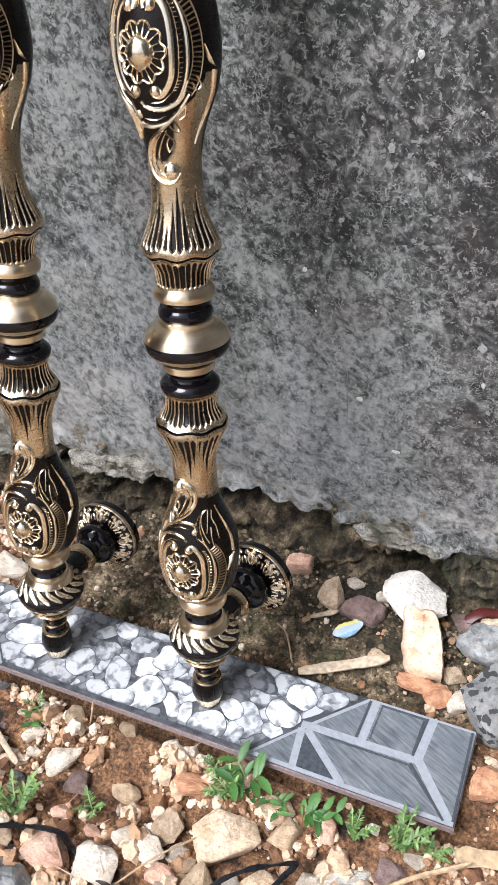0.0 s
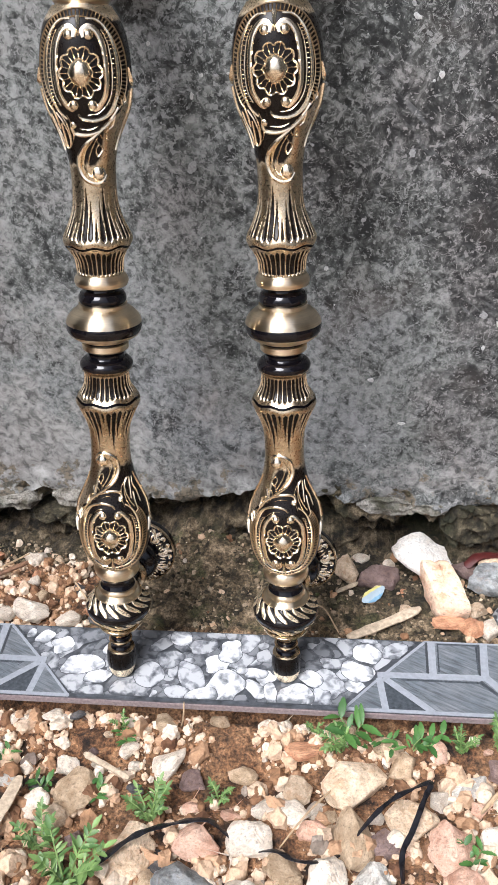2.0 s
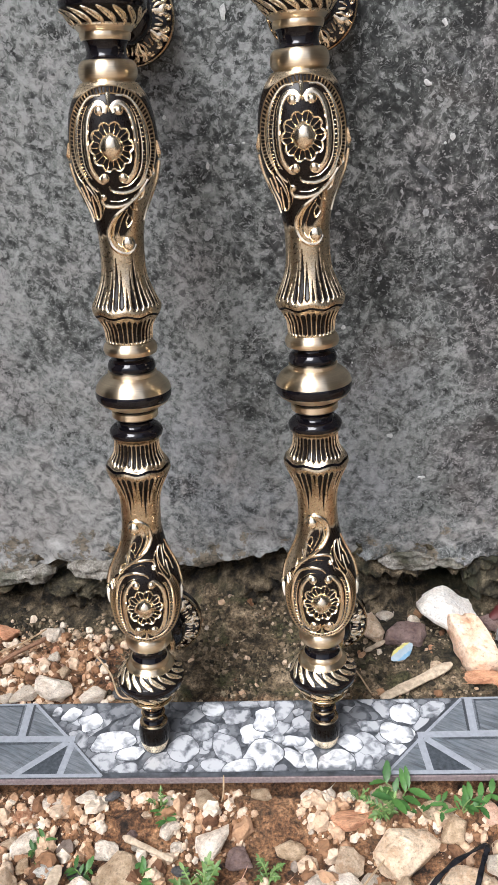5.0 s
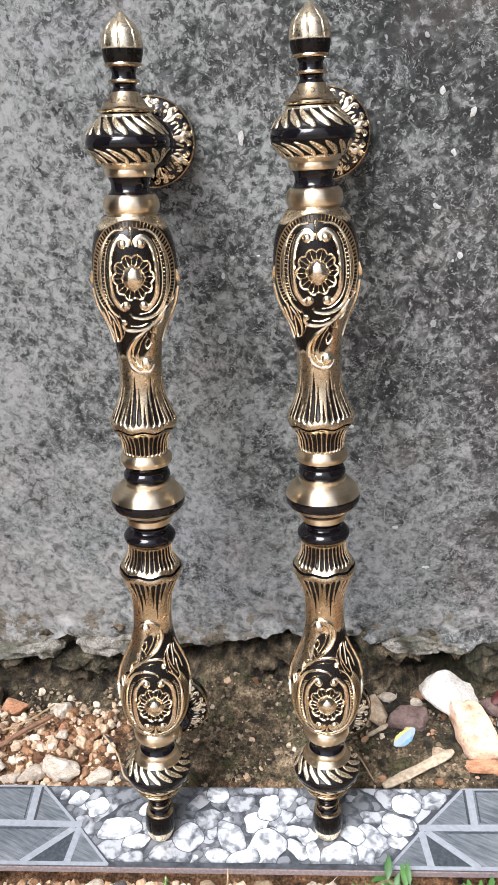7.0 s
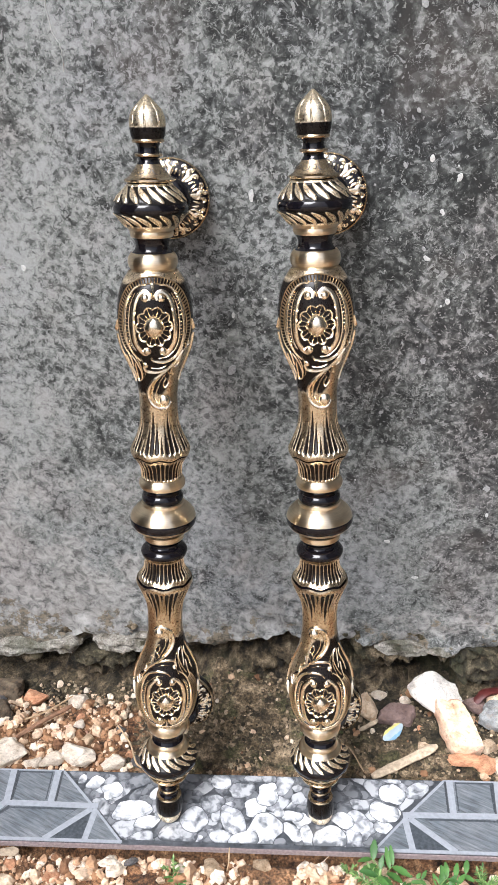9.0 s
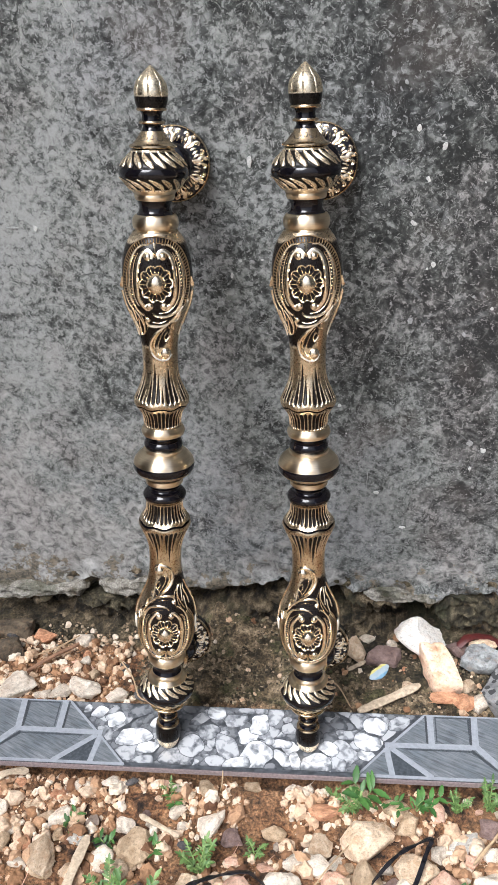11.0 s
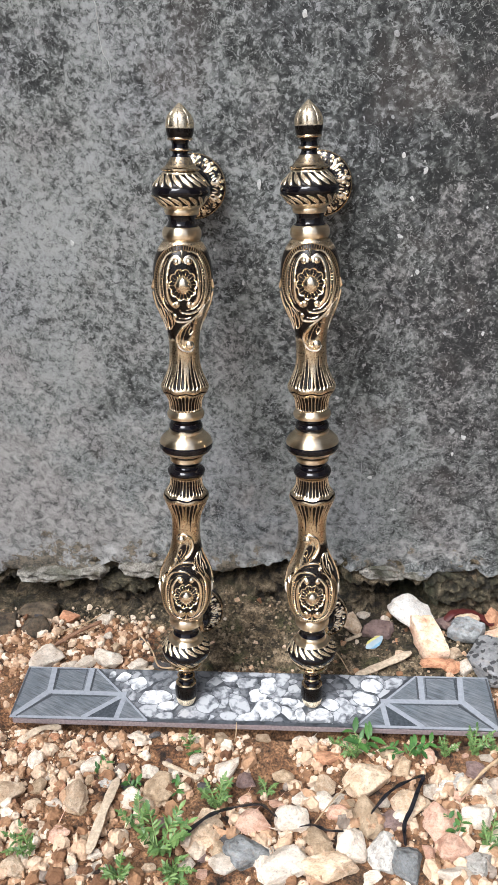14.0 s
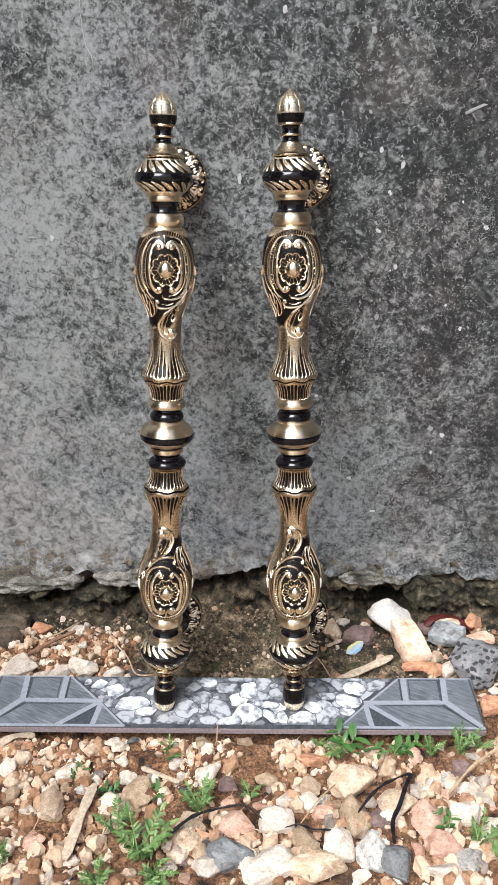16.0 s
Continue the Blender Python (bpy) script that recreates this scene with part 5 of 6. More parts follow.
def slab_stone(x, y, w, d, h, look_of, name, corners, heading, tilt, lift, seed, label=""):
    """A flat broken stone with four main corners, each pulled in to its own share of the half size."""
    bm = bmesh.new()
    rings = []
    for k, (grow, up) in enumerate(((0.0, -0.5), (0.80, -0.5), (0.97, -0.3), (1.0, 0.1), (0.96, 0.36), (0.88, 0.48), (0.6, 0.52), (0.3, 0.53), (0.0, 0.53))):
        ring = []
        for i in range(36):
            a = 2 * math.pi * i / 36
            ca, sa = math.cos(a), math.sin(a)
            box = 1 / max(abs(ca), abs(sa)) ** 0.8
            q = (a / (math.pi / 2) - 0.5) % 4
            pull = corners[int(q)] * (1 - q % 1) + corners[(int(q) + 1) % 4] * (q % 1)
            r = box * pull * grow * (1 + 0.16 * fbm(ca * 1.9 + seed, sa * 1.9, up * 0.9, 4))
            z = up * h * (1 + 0.16 * fbm(ca * grow * 2 + seed, sa * grow * 2, 3.3, 3))
            ring.append(bm.verts.new((0.46 * w * r * ca, 0.46 * d * r * sa, z)))
        rings.append(ring)
    grid_faces(bm, rings)
    bmesh.ops.remove_doubles(bm, verts=bm.verts, dist=1e-6)
    # the stone materials are drawn to a unit stone: the mesh is held at that size and scaled back
    k = max(w, d) / 2
    for v in bm.verts:
        v.co = v.co / k
    ob = new(name, finish(bm, name, look_of[0], 0.7))
    ob.matrix_basis = pose(x, y, ground_z(x, y) + h * 0.42 + lift, tilt, 0, heading) @ Matrix.Diagonal((k, k, k, 1))
    tagged(ob, label or look_of[1], "stone", "loose rubble stones")
    taken.append((x, y, max(w, d)))
    return ob


FRONT_A0 = [(-172, -32, 19, 22, 'W'), (-163, -57, 12, 13, 'T'), (-161, -46, 10, 12, 'W'), (-131, -69, 19, 27, 'C'), (-134, -103, 31, 31, 'P'), (-126, -35, 17, 16, 'W'), (-125, -50, 8, 12, 'T'), (-79, -39, 20, 15, 'W'), (-79, -10, 15, 15, 'D'), (-95, -9, 12, 9, 'W'), (-67, -58, 22, 24, 'T'), (-89, -68, 15, 15, 'W'), (-76, -75, 15, 13, 'C'), (-78, -88, 11, 9, 'P'), (-44, -29, 15, 10, 'W'), (-18, -37, 18, 21, 'W'), (-38, -39, 10, 9, 'W'), (-3, -45, 14, 14, 'B')]
FRONT_A1 = [(-34, -56, 16, 18, 'D'), (0, -64, 22, 21, 'P'), (-45, -93, 19, 19, 'O'), (-54, -99, 9, 9, 'O'), (-28, -91, 20, 28, 'C'), (5, -87, 26, 24, 'O'), (2, -111, 30, 23, 'G'), (-13, -119, 21, 15, 'W'), (-14, -98, 13, 13, 'D'), (-19, -108, 11, 11, 'T'), (-39, -120, 11, 9, 'W'), (-86, -117, 9, 7, 'W'), (-106, -115, 11, 7, 'W'), (-106, -125, 9, 13, 'W'), (-140, -127, 13, 7, 'W'), (16, -120, 13, 25, 'W'), (-24, -11, 12, 12, 'T'), (9, -7, 12, 9, 'T')]
FRONT_A2 = [(-137, -35, 12, 10, 'C'), (-117, -13, 16, 8, 'W'), (-132, -19, 12, 8, 'O'), (-146, -58, 10, 8, 'O'), (-128, -79, 15, 10, 'T'), (-146, -73, 16, 7, 'W'), (-94, -54, 10, 8, 'D'), (-116, -102, 9, 7, 'T')]
FRONT_B0 = [(92, -46, 34, 30, 'C'), (34, -83, 34, 25, 'W'), (52, -96, 20, 15, 'T'), (76, -105, 28, 34, 'W'), (98, -105, 20, 24, 'S'), (114, -113, 21, 29, 'G'), (129, -106, 28, 35, 'P'), (148, -101, 24, 24, 'P'), (162, -112, 20, 22, 'S'), (90, -79, 21, 30, 'T'), (106, -80, 17, 21, 'B'), (121, -66, 25, 21, 'C'), (140, -82, 23, 23, 'P'), (158, -55, 27, 23, 'P'), (170, -73, 25, 19, 'W'), (175, -51, 20, 15, 'W'), (187, -58, 15, 14, 'W'), (185, -39, 10, 7, 'W')]
FRONT_B1 = [(158, -40, 24, 12, 'S'), (138, -49, 12, 12, 'W'), (137, -21, 20, 14, 'P'), (119, -31, 18, 16, 'T'), (110, -20, 18, 14, 'T'), (63, -22, 28, 14, 'O'), (28, -120, 39, 27, 'W'), (59, -121, 39, 25, 'C'), (56, -106, 15, 15, 'T'), (67, -75, 17, 17, 'P'), (69, -59, 9, 11, 'W'), (54, -66, 23, 13, 'W'), (58, -49, 15, 17, 'C'), (22, -67, 23, 15, 'P'), (38, -64, 11, 11, 'W'), (48, -61, 8, 13, 'W'), (27, -40, 17, 10, 'T'), (49, -5, 12, 10, 'W')]
FRONT_B2 = [(37, -5, 9, 9, 'W'), (60, -8, 9, 7, 'W'), (83, -10, 18, 12, 'C'), (175, -29, 16, 14, 'B'), (148, -121, 29, 15, 'W'), (118, -84, 17, 11, 'P'), (88, -124, 14, 9, 'W'), (102, -64, 8, 8, 'W'), (76, -64, 9, 9, 'T'), (80, -73, 9, 9, 'T'), (189, -67, 12, 12, 'P')]
BACK_R0 = [(142, 144, 39, 33, 'W'), (158, 112, 34, 35, 'E'), (88, 133, 18, 24, 'C'), (99, 151, 12, 9, 'W'), (120, 145, 12, 10, 'W'), (111, 129, 29, 20, 'B'), (178, 99, 15, 14, 'C'), (158, 85, 26, 13, 'O'), (173, 80, 16, 13, 'O'), (185, 80, 17, 15, 'W'), (176, 142, 19, 17, 'B'), (196, 138, 25, 20, 'C'), (222, 147, 16, 18, 'O'), (222, 122, 28, 15, 'E'), (185, 116, 29, 22, 'G'), (205, 86, 50, 40, 'L'), (221, 59, 11, 12, 'W'), (212, 32, 19, 21, 'O')]
BACK_L0 = [(-190, 147, 23, 19, 'O'), (-152, 141, 16, 16, 'C'), (-151, 106, 14, 10, 'P'), (-143, 109, 9, 8, 'W'), (-195, 78, 33, 25, 'C'), (-171, 74, 15, 11, 'W'), (-157, 76, 20, 11, 'W'), (-136, 78, 25, 17, 'C'), (-110, 75, 21, 11, 'W'), (-133, 94, 12, 10, 'T'), (-158, 101, 13, 9, 'P'), (-172, 123, 10, 8, 'T'), (-129, 110, 8, 6, 'T'), (-117, 125, 8, 6, 'T')]
for row in FRONT_A0 + FRONT_A1 + FRONT_A2 + FRONT_B0 + FRONT_B1 + FRONT_B2:
    x, y, w, d, c = row
    if (x, y) == (5, -87):
        c = "P"
    stone(x * 1e-3, y * 1e-3, w * 1.2e-3, d * 1.28e-3, c)
for x, y, w, d, c in BACK_L0:
    stone(x * 1e-3, y * 1e-3, w * 1.15e-3, d * 1.2e-3, "W" if c == "C" else c, 0.2, 0.75)
for x, y, w, d, c in BACK_R0:
    if c == "L":
        stone(0.213, 0.085, 0.058, 0.054, c, 0.2, 0.70, 0.0, 20, 3)
    elif c == "E" and x < 200:
        slab_stone(0.1555, 0.110, 0.031, 0.056, 0.019, STONES["E"], "rubble_stone", (0.72, 0.92, 0.86, 0.98), 16, 16, 0.005, 3)
    elif w > 35:
        stone(0.142, 0.139, 0.047, 0.036, "V", 0.05, 0.80, 0.004, 8, 4)
    elif c == "G":
        slab_stone(0.192, 0.122, 0.038, 0.032, 0.012, STONES["G"], "grey_stone", (1.0, 0.8, 0.9, 0.6), -30, 10, 0.002, 8)
    elif c == "B" and x < 150:
        slab_stone(0.112, 0.129, 0.034, 0.024, 0.010, STONES["B"], "brown_stone", (0.9, 0.55, 1.0, 0.8), -14, 16, 0.003, 5)
    else:
        stone(x * 1e-3, y * 1e-3, w * 1.15e-3, d * 1.2e-3, c, 0.15, 0.8)
# dark lumps at the foot of the wall
for x, y, w, d in ((-0.222, 0.152, 0.044, 0.036), (-0.214, 0.118, 0.036, 0.026), (-0.250, 0.122, 0.040, 0.030)):
    stone(x, y, w, d, "K", 0.3, 0.95)


def free(x, y, s, slack=0.42):
    if -0.206 < x < 0.206 and -0.004 - s * 0.3 < y < 0.062 + s * 0.3:
        return False
    if y + s * 0.5 > wall_y(x, 0) + 0.004:
        return False
    return all(math.hypot(x - a, y - b) > slack * (s + c) for a, b, c in taken)


tries, count = 0, 0
while tries < 24000 and count < 135:
    tries += 1
    x = rnd.uniform(-0.24, 0.27)
    y = rnd.uniform(-0.19, 0.0) if rnd.random() < 0.85 else rnd.uniform(0.0, 0.15)
    if y > 0.05 and -0.09 < x < 0.07:
        continue
    s = rnd.choice((0.009, 0.012, 0.016, 0.021, 0.026) if y < -0.035 and count < 110 else (0.006, 0.007, 0.009, 0.012)) * rnd.uniform(0.8, 1.25)
    if free(x, y, s):
        stone(x, y, s, s * rnd.uniform(0.7, 1.0), rnd.choice("WWWWCCCCCPPPPPPOOOSB"))
        count += 1


def build_gravel():
    """Grit and crumbs, too many to count."""
    rnd = random.Random(23)
    shapes = []
    for level, copies in ((1, 1), (2, 6)):
        for k in range(copies):
            base = bmesh.new()
            bmesh.ops.create_icosphere(base, subdivisions=level, radius=1.0)
            if level == 2:
                for v in base.verts:
                    c = v.co
                    v.co = c * (1 + 0.45 * fbm(c.x * 1.5 + 9 * k, c.y * 1.5, c.z * 1.5, 3) + 0.12 * noise.noise((c.x * 4, c.y * 4 + 5 * k, c.z * 4)))
            shapes.append(([v.co.copy() for v in base.verts], [[v.index for v in f.verts] for f in base.faces]))
            base.free()
    verts, faces = [], []
    n = 0
    for count in range(16500):
        x = rnd.uniform(-0.30, 0.30)
        y = rnd.uniform(-0.22, -0.003) if rnd.random() < 0.76 else rnd.uniform(0.0, 0.165)
        big = count < 1900
        if big:
            x, y = rnd.uniform(-0.27, 0.27), rnd.uniform(-0.21, -0.010)
            if y > -0.036 and rnd.random() < 0.6:
                continue
        elif count < 2500:
            x, y = rnd.uniform(-0.25, -0.095), rnd.uniform(0.061, 0.142)
        elif count < 3900:
            x, y = rnd.uniform(-0.22, 0.22), rnd.uniform(-0.034, -0.003)
        if abs(x) < 0.202 and 0.0 < y < 0.060:
            continue
        # bare patches of clay between the heaps
        if y < 0 and noise.noise((x * 22, y * 30, 4.1)) + 0.25 * noise.noise((x * 70, y * 70, 1.1)) < (-0.02 if big else -0.16) - 0.3 * smoothstep(-0.04, -0.14, x):
            continue
        if y > 0.05 and -0.11 < x < 0.16 and rnd.random() < 0.82:
            continue
        s = rnd.choice((0.0005, 0.0007, 0.0009, 0.0012, 0.0016, 0.0022, 0.0030)) * rnd.uniform(0.7, 1.3)
        if big:
            s = rnd.choice((0.0026, 0.0032, 0.0040, 0.0050, 0.0060, 0.0070))
        elif count < 2500:
            s = rnd.choice((0.0012, 0.0018, 0.0024, 0.0032, 0.0045))
        shape, tris = shapes[0] if s < 0.0020 else shapes[1 + rnd.randrange(6)]
        z = ground_z(x, y) + 0.30 * s
        turn = Euler((rnd.uniform(0, 6), rnd.uniform(0, 6), rnd.uniform(0, 6))).to_matrix()
        sq = (rnd.uniform(0.8, 1.25), rnd.uniform(0.6, 1.0), rnd.uniform(0.5, 0.9))
        for p in shape:
            k = (rnd.uniform(0.65, 1.2) if s < 0.0020 else rnd.uniform(0.92, 1.08)) * s
            q = turn @ Vector((p.x * sq[0] * k, p.y * sq[1] * k, p.z * sq[2] * k))
            verts.append((x + q.x, y + q.y, z + q.z))
        for f in tris:
            faces.append([n + i for i in f])
        n += len(shape)
    me = bpy.data.meshes.new("gravel")
    me.from_pydata(verts, [], faces)
    m, t, b = material("mixed_grit")
    geo = t.nodes.new("ShaderNodeNewGeometry")
    col = ramp(t, geo.outputs["Random Per Island"], [(0.0, (0.12, 0.055, 0.027)), (0.18, (0.30, 0.16, 0.08)), (0.36, (0.47, 0.29, 0.17)), (0.55, (0.60, 0.43, 0.29)), (0.80, (0.65, 0.50, 0.36)), (0.97, (0.76, 0.66, 0.53)), (1.0, (0.14, 0.10, 0.08))])
    t.links.new(mix(t, 0.6, col, ramp(t, tex(t, coords(t), 420, 5, 0.7), [(0.3, 0.45), (0.5, 1.0), (0.7, 1.3)]), "MULTIPLY"), b.inputs["Base Color"])
    b.inputs["Roughness"].default_value = 0.95
    bump(t, b, tex(t, coords(t), 500, 4, 0.65), 0.8, 0.0015)
    me.materials.append(m)
    return tagged(new("gravel", me), "fine buff and brown grit scattered over the soil", "gravel", kind="stuff")


build_gravel()


def build_crumbs():
    """Earth crumbs on the damp strip below the wall."""
    rnd = random.Random(31)
    base = bmesh.new()
    bmesh.ops.create_icosphere(base, subdivisions=1, radius=1.0)
    shape, tris = [v.co.copy() for v in base.verts], [[v.index for v in f.verts] for f in base.faces]
    base.free()
    verts, faces = [], []
    for count in range(9000):
        x, y = rnd.uniform(-0.26, 0.26), rnd.uniform(0.061, 0.172)
        s = rnd.choice((0.0004, 0.0006, 0.0008, 0.0011, 0.0015, 0.0020)) * rnd.uniform(0.7, 1.3)
        if noise.noise((x * 40, y * 40, 7.0)) < -0.15 or (x < -0.10 and y < 0.138):
            continue
        z, n = ground_z(x, y) + 0.2 * s, len(verts)
        turn = Euler((rnd.uniform(0, 6), rnd.uniform(0, 6), rnd.uniform(0, 6))).to_matrix()
        for p in shape:
            q = turn @ (p * s * rnd.uniform(0.6, 1.2))
            verts.append((x + q.x, y + q.y, z + 0.75 * q.z))
        faces += [[n + i for i in f] for f in tris]
    me = bpy.data.meshes.new("soil_crumbs")
    me.from_pydata(verts, [], faces)
    m, t, b = material("earth_crumbs")
    geo = t.nodes.new("ShaderNodeNewGeometry")
    col = ramp(t, geo.outputs["Random Per Island"], [(0.0, (0.016, 0.013, 0.007)), (0.35, (0.06, 0.046, 0.025)), (0.6, (0.12, 0.095, 0.055)), (0.85, (0.26, 0.19, 0.12)), (0.97, (0.42, 0.33, 0.23)), (1.0, (0.07, 0.08, 0.03))])
    t.links.new(mix(t, 0.7, col, ramp(t, tex(t, coords(t), 900, 3, 0.6), [(0.3, 0.5), (0.7, 1.3)]), "MULTIPLY"), b.inputs["Base Color"])
    b.inputs["Roughness"].default_value = 0.95
    me.materials.append(m)
    return tagged(new("soil_crumbs", me), "dark brown earth crumbs on the damp soil below the wall", "soil", kind="stuff")


build_crumbs()


# ---- strap, sticks, scraps ----
def ribbon(name, pts, width, thick, mat, steps=6, roll=0.0, round_section=False, flare=0.0):
    """A strip or stalk along a curve, in metres."""
    bm = bmesh.new()
    line = [Vector(p[:3]) for p in spline(pts, steps)]
    rows = []
    n = len(line)
    for i, c in enumerate(line):
        tan = (line[min(n - 1, i + 1)] - line[max(0, i - 1)]).normalized()
        side = tan.cross(Vector((0, 0, 1)))
        side = side.normalized() if side.length > 1e-6 else Vector((1, 0, 0))
        up = side.cross(tan)
        ang = roll + 0.5 * noise.noise((i * 0.35, pts[0][0] * 50, 0))
        s2 = side * math.cos(ang) + up * math.sin(ang)
        u2 = up * math.cos(ang) - side * math.sin(ang)
        w = width * (0.85 + 0.25 * noise.noise((i * 0.5, 3, pts[0][1] * 40)))
        w *= 1 + flare * max(0.0, 1 - 3.5 * i / n)
        if i in (0, n - 1):
            w *= 0.5
        if round_section:
            sect = [(math.cos(a), math.sin(a)) for a in np.linspace(0, 2 * math.pi, 7)[:-1]]
        else:
            sect = [(-1, -0.5), (-1, 0.5), (-0.5, 1), (0.5, 0.8), (1, 0.5), (1, -0.5), (0, -1)]
        rows.append([bm.verts.new(c + s2 * (a * w / 2) + u2 * (b * thick / 2)) for a, b in sect])
    grid_faces(bm, rows)
    bm.faces.new(rows[0])
    bm.faces.new(rows[-1][::-1])
    return new(name, finish(bm, name, mat, 0.9))


def over(x, y, lift):
    return (x, y, ground_z(x, y) + lift)


STRAP_LINE = ((-0.054, -0.113, 0.012), (-0.041, -0.103, 0.015), (-0.024, -0.092, 0.017), (-0.005, -0.083, 0.017), (0.011, -0.079, 0.016), (0.020, -0.081, 0.010), (0.034, -0.088, 0.004), (0.048, -0.092, 0.012), (0.058, -0.097, 0.013), (0.068, -0.098, 0.014), (0.080, -0.088, 0.004),
              (0.088, -0.081, 0.006), (0.101, -0.070, 0.017), (0.111, -0.061, 0.018), (0.121, -0.054, 0.018), (0.131, -0.048, 0.017), (0.1315, -0.051, 0.018), (0.128, -0.058, 0.017), (0.120, -0.077, 0.014), (0.114, -0.089, 0.011), (0.114, -0.101, 0.006))
ob = ribbon("rubber_strap", [over(*p) for p in STRAP_LINE], 0.0036, 0.0010, STRAP, 7, 0.55, False, 0.9)
tagged(ob, "twisted black rubber strap winding between the stones", "strap")
for pts, w, th, mat, name, label in (
    ([over(-0.100, -0.056, 0.012), over(-0.104, -0.085, 0.011), over(-0.109, -0.118, 0.007)], 0.0082, 0.0018, CHIP, "wood_chip", "flat bleached wood splinter lying on rubble"),
    ([over(-0.186, -0.019, 0.004), over(-0.172, -0.010, 0.006), over(-0.158, -0.004, 0.006)], 0.008, 0.0016, CHIP, "wood_chip", "short pale wood chip beside the tile strip"),
    ([over(-0.069, -0.034, 0.006), over(-0.055, -0.042, 0.008), over(-0.038, -0.051, 0.007)], 0.0042, 0.002, CHIP, "wood_chip", "thin split pale stick on the soil"),
    ([over(0.088, 0.069, 0.004), over(0.116, 0.084, 0.006), over(0.139, 0.0955, 0.008)], 0.0082, 0.0024, CHIP, "wood_chip", "flat dry wood stick between tile and wall"),
    ([over(0.081, 0.110, 0.004), over(0.096, 0.122, 0.006)], 0.004, 0.002, CHIP, "wood_chip", "small pale splinter on damp soil"),
    ([over(0.204, -0.014, 0.010), over(0.235, -0.004, 0.010), over(0.262, 0.010, 0.010)], 0.012, 0.0014, DRY, "dry_leaf", "curled dry straw leaf by the tile end"),
):
    tagged(ribbon(name, pts, w, th, mat), label, "wood scrap")
for pts, w, mat, label in (
    ([over(0.158, -0.062, 0.012), over(0.172, -0.047, 0.015), over(0.186, -0.033, 0.014), over(0.212, -0.016, 0.012)], 0.0030, DRY, "dry curved stalk over the stones"),
    ([over(-0.190, 0.094, 0.006), over(-0.172, 0.106, 0.009), over(-0.152, 0.125, 0.008)], 0.0040, TWIG, "dark brown twig lying behind the tile"),
    ([over(-0.186, 0.108, 0.010), over(-0.170, 0.122, 0.012), over(-0.155, 0.138, 0.012)], 0.0016, DRY, "thin dry stalk behind the tile"),
    ([over(-0.111, 0.106, 0.012), over(-0.098, 0.090, 0.010), over(-0.088, 0.070, 0.010), over(-0.074, 0.068, 0.010)], 0.0016, DRY, "thin pale bent stalk behind the tile"),
    ([over(0.062, 0.098, 0.005), over(0.072, 0.090, 0.008), over(0.082, 0.074, 0.004)], 0.0014, DRY, "thin green grey stalk on damp soil"),
    ([over(0.050, -0.088, 0.008), over(0.064, -0.070, 0.012), over(0.078, -0.050, 0.010)], 0.0014, DRY, "thin dry root between stones"),
    ([over(-0.014, -0.012, 0.002), over(-0.0125, -0.010, 0.010), over(-0.012, -0.006, 0.021)], 0.0012, DRY, "single dry grass stalk against the tile edge"),
):
    tagged(ribbon("twig", pts, w, w * 0.9, mat, 6, 0.0, True), label, "twig")
for x, y, w, d in ((-0.109, 0.108, 0.014, 0.010), (-0.088, 0.079, 0.024, 0.012), (-0.218, 0.140, 0.020, 0.016)):
    stone(x, y, w, d, "D", 0.3, 0.7)
slab_stone(0.060, 0.146, 0.020, 0.012, 0.014, STONES["P"], "brick_fragment", (1.0, 0.9, 0.95, 1.0), 14, 12, 0.004, 11, "pinkish brick fragment on the soil by the wall")

# torn scrap of printed paper
scrap = tagged(new("paper_scrap"), "torn scrap of glossy blue, white and yellow printed paper", "paper")
scrap.matrix_world = pose(0.107, 0.110, ground_z(0.107, 0.110) + 0.0045, 16, -6, 36)
for name, mat, y0, y1, z in (("white_field", PAPER, -0.0030, 0.0018, 0.0), ("blue_field", PAPER_BLUE, -0.0055, -0.0030, 0.0), ("yellow_field", PAPER_YELLOW, 0.0018, 0.0040, 0.0)):
    bm = bmesh.new()
    rows = []
    for j in range(4):
        y = y0 + (y1 - y0) * j / 3
        half = 0.0102 * (1 - (abs(y) / 0.0060) ** 1.6) + 0.0008
        rows.append([bm.verts.new((half * (i / 5 - 1), y + 0.0002 * math.sin(i * 1.9) + 0.08 * half * (i / 5 - 1), 0.0009 * math.sin(i * 0.45 + y * 120))) for i in range(11)])
    low = [[bm.verts.new((v.co.x, v.co.y, v.co.z - 0.0003)) for v in row] for row in rows]
    grid_faces(bm, rows, closed=False)
    grid_faces(bm, [r[::-1] for r in low], closed=False)
    part(name, bm, mat, scrap)
tagged(ribbon("plastic_ring_piece", [over(0.176, 0.142, 0.008), over(0.186, 0.150, 0.012), over(0.200, 0.152, 0.013), over(0.212, 0.146, 0.010), over(0.220, 0.136, 0.005)], 0.008, 0.003, MAROON), "broken dark maroon plastic ring in the rubble", "plastic scrap")


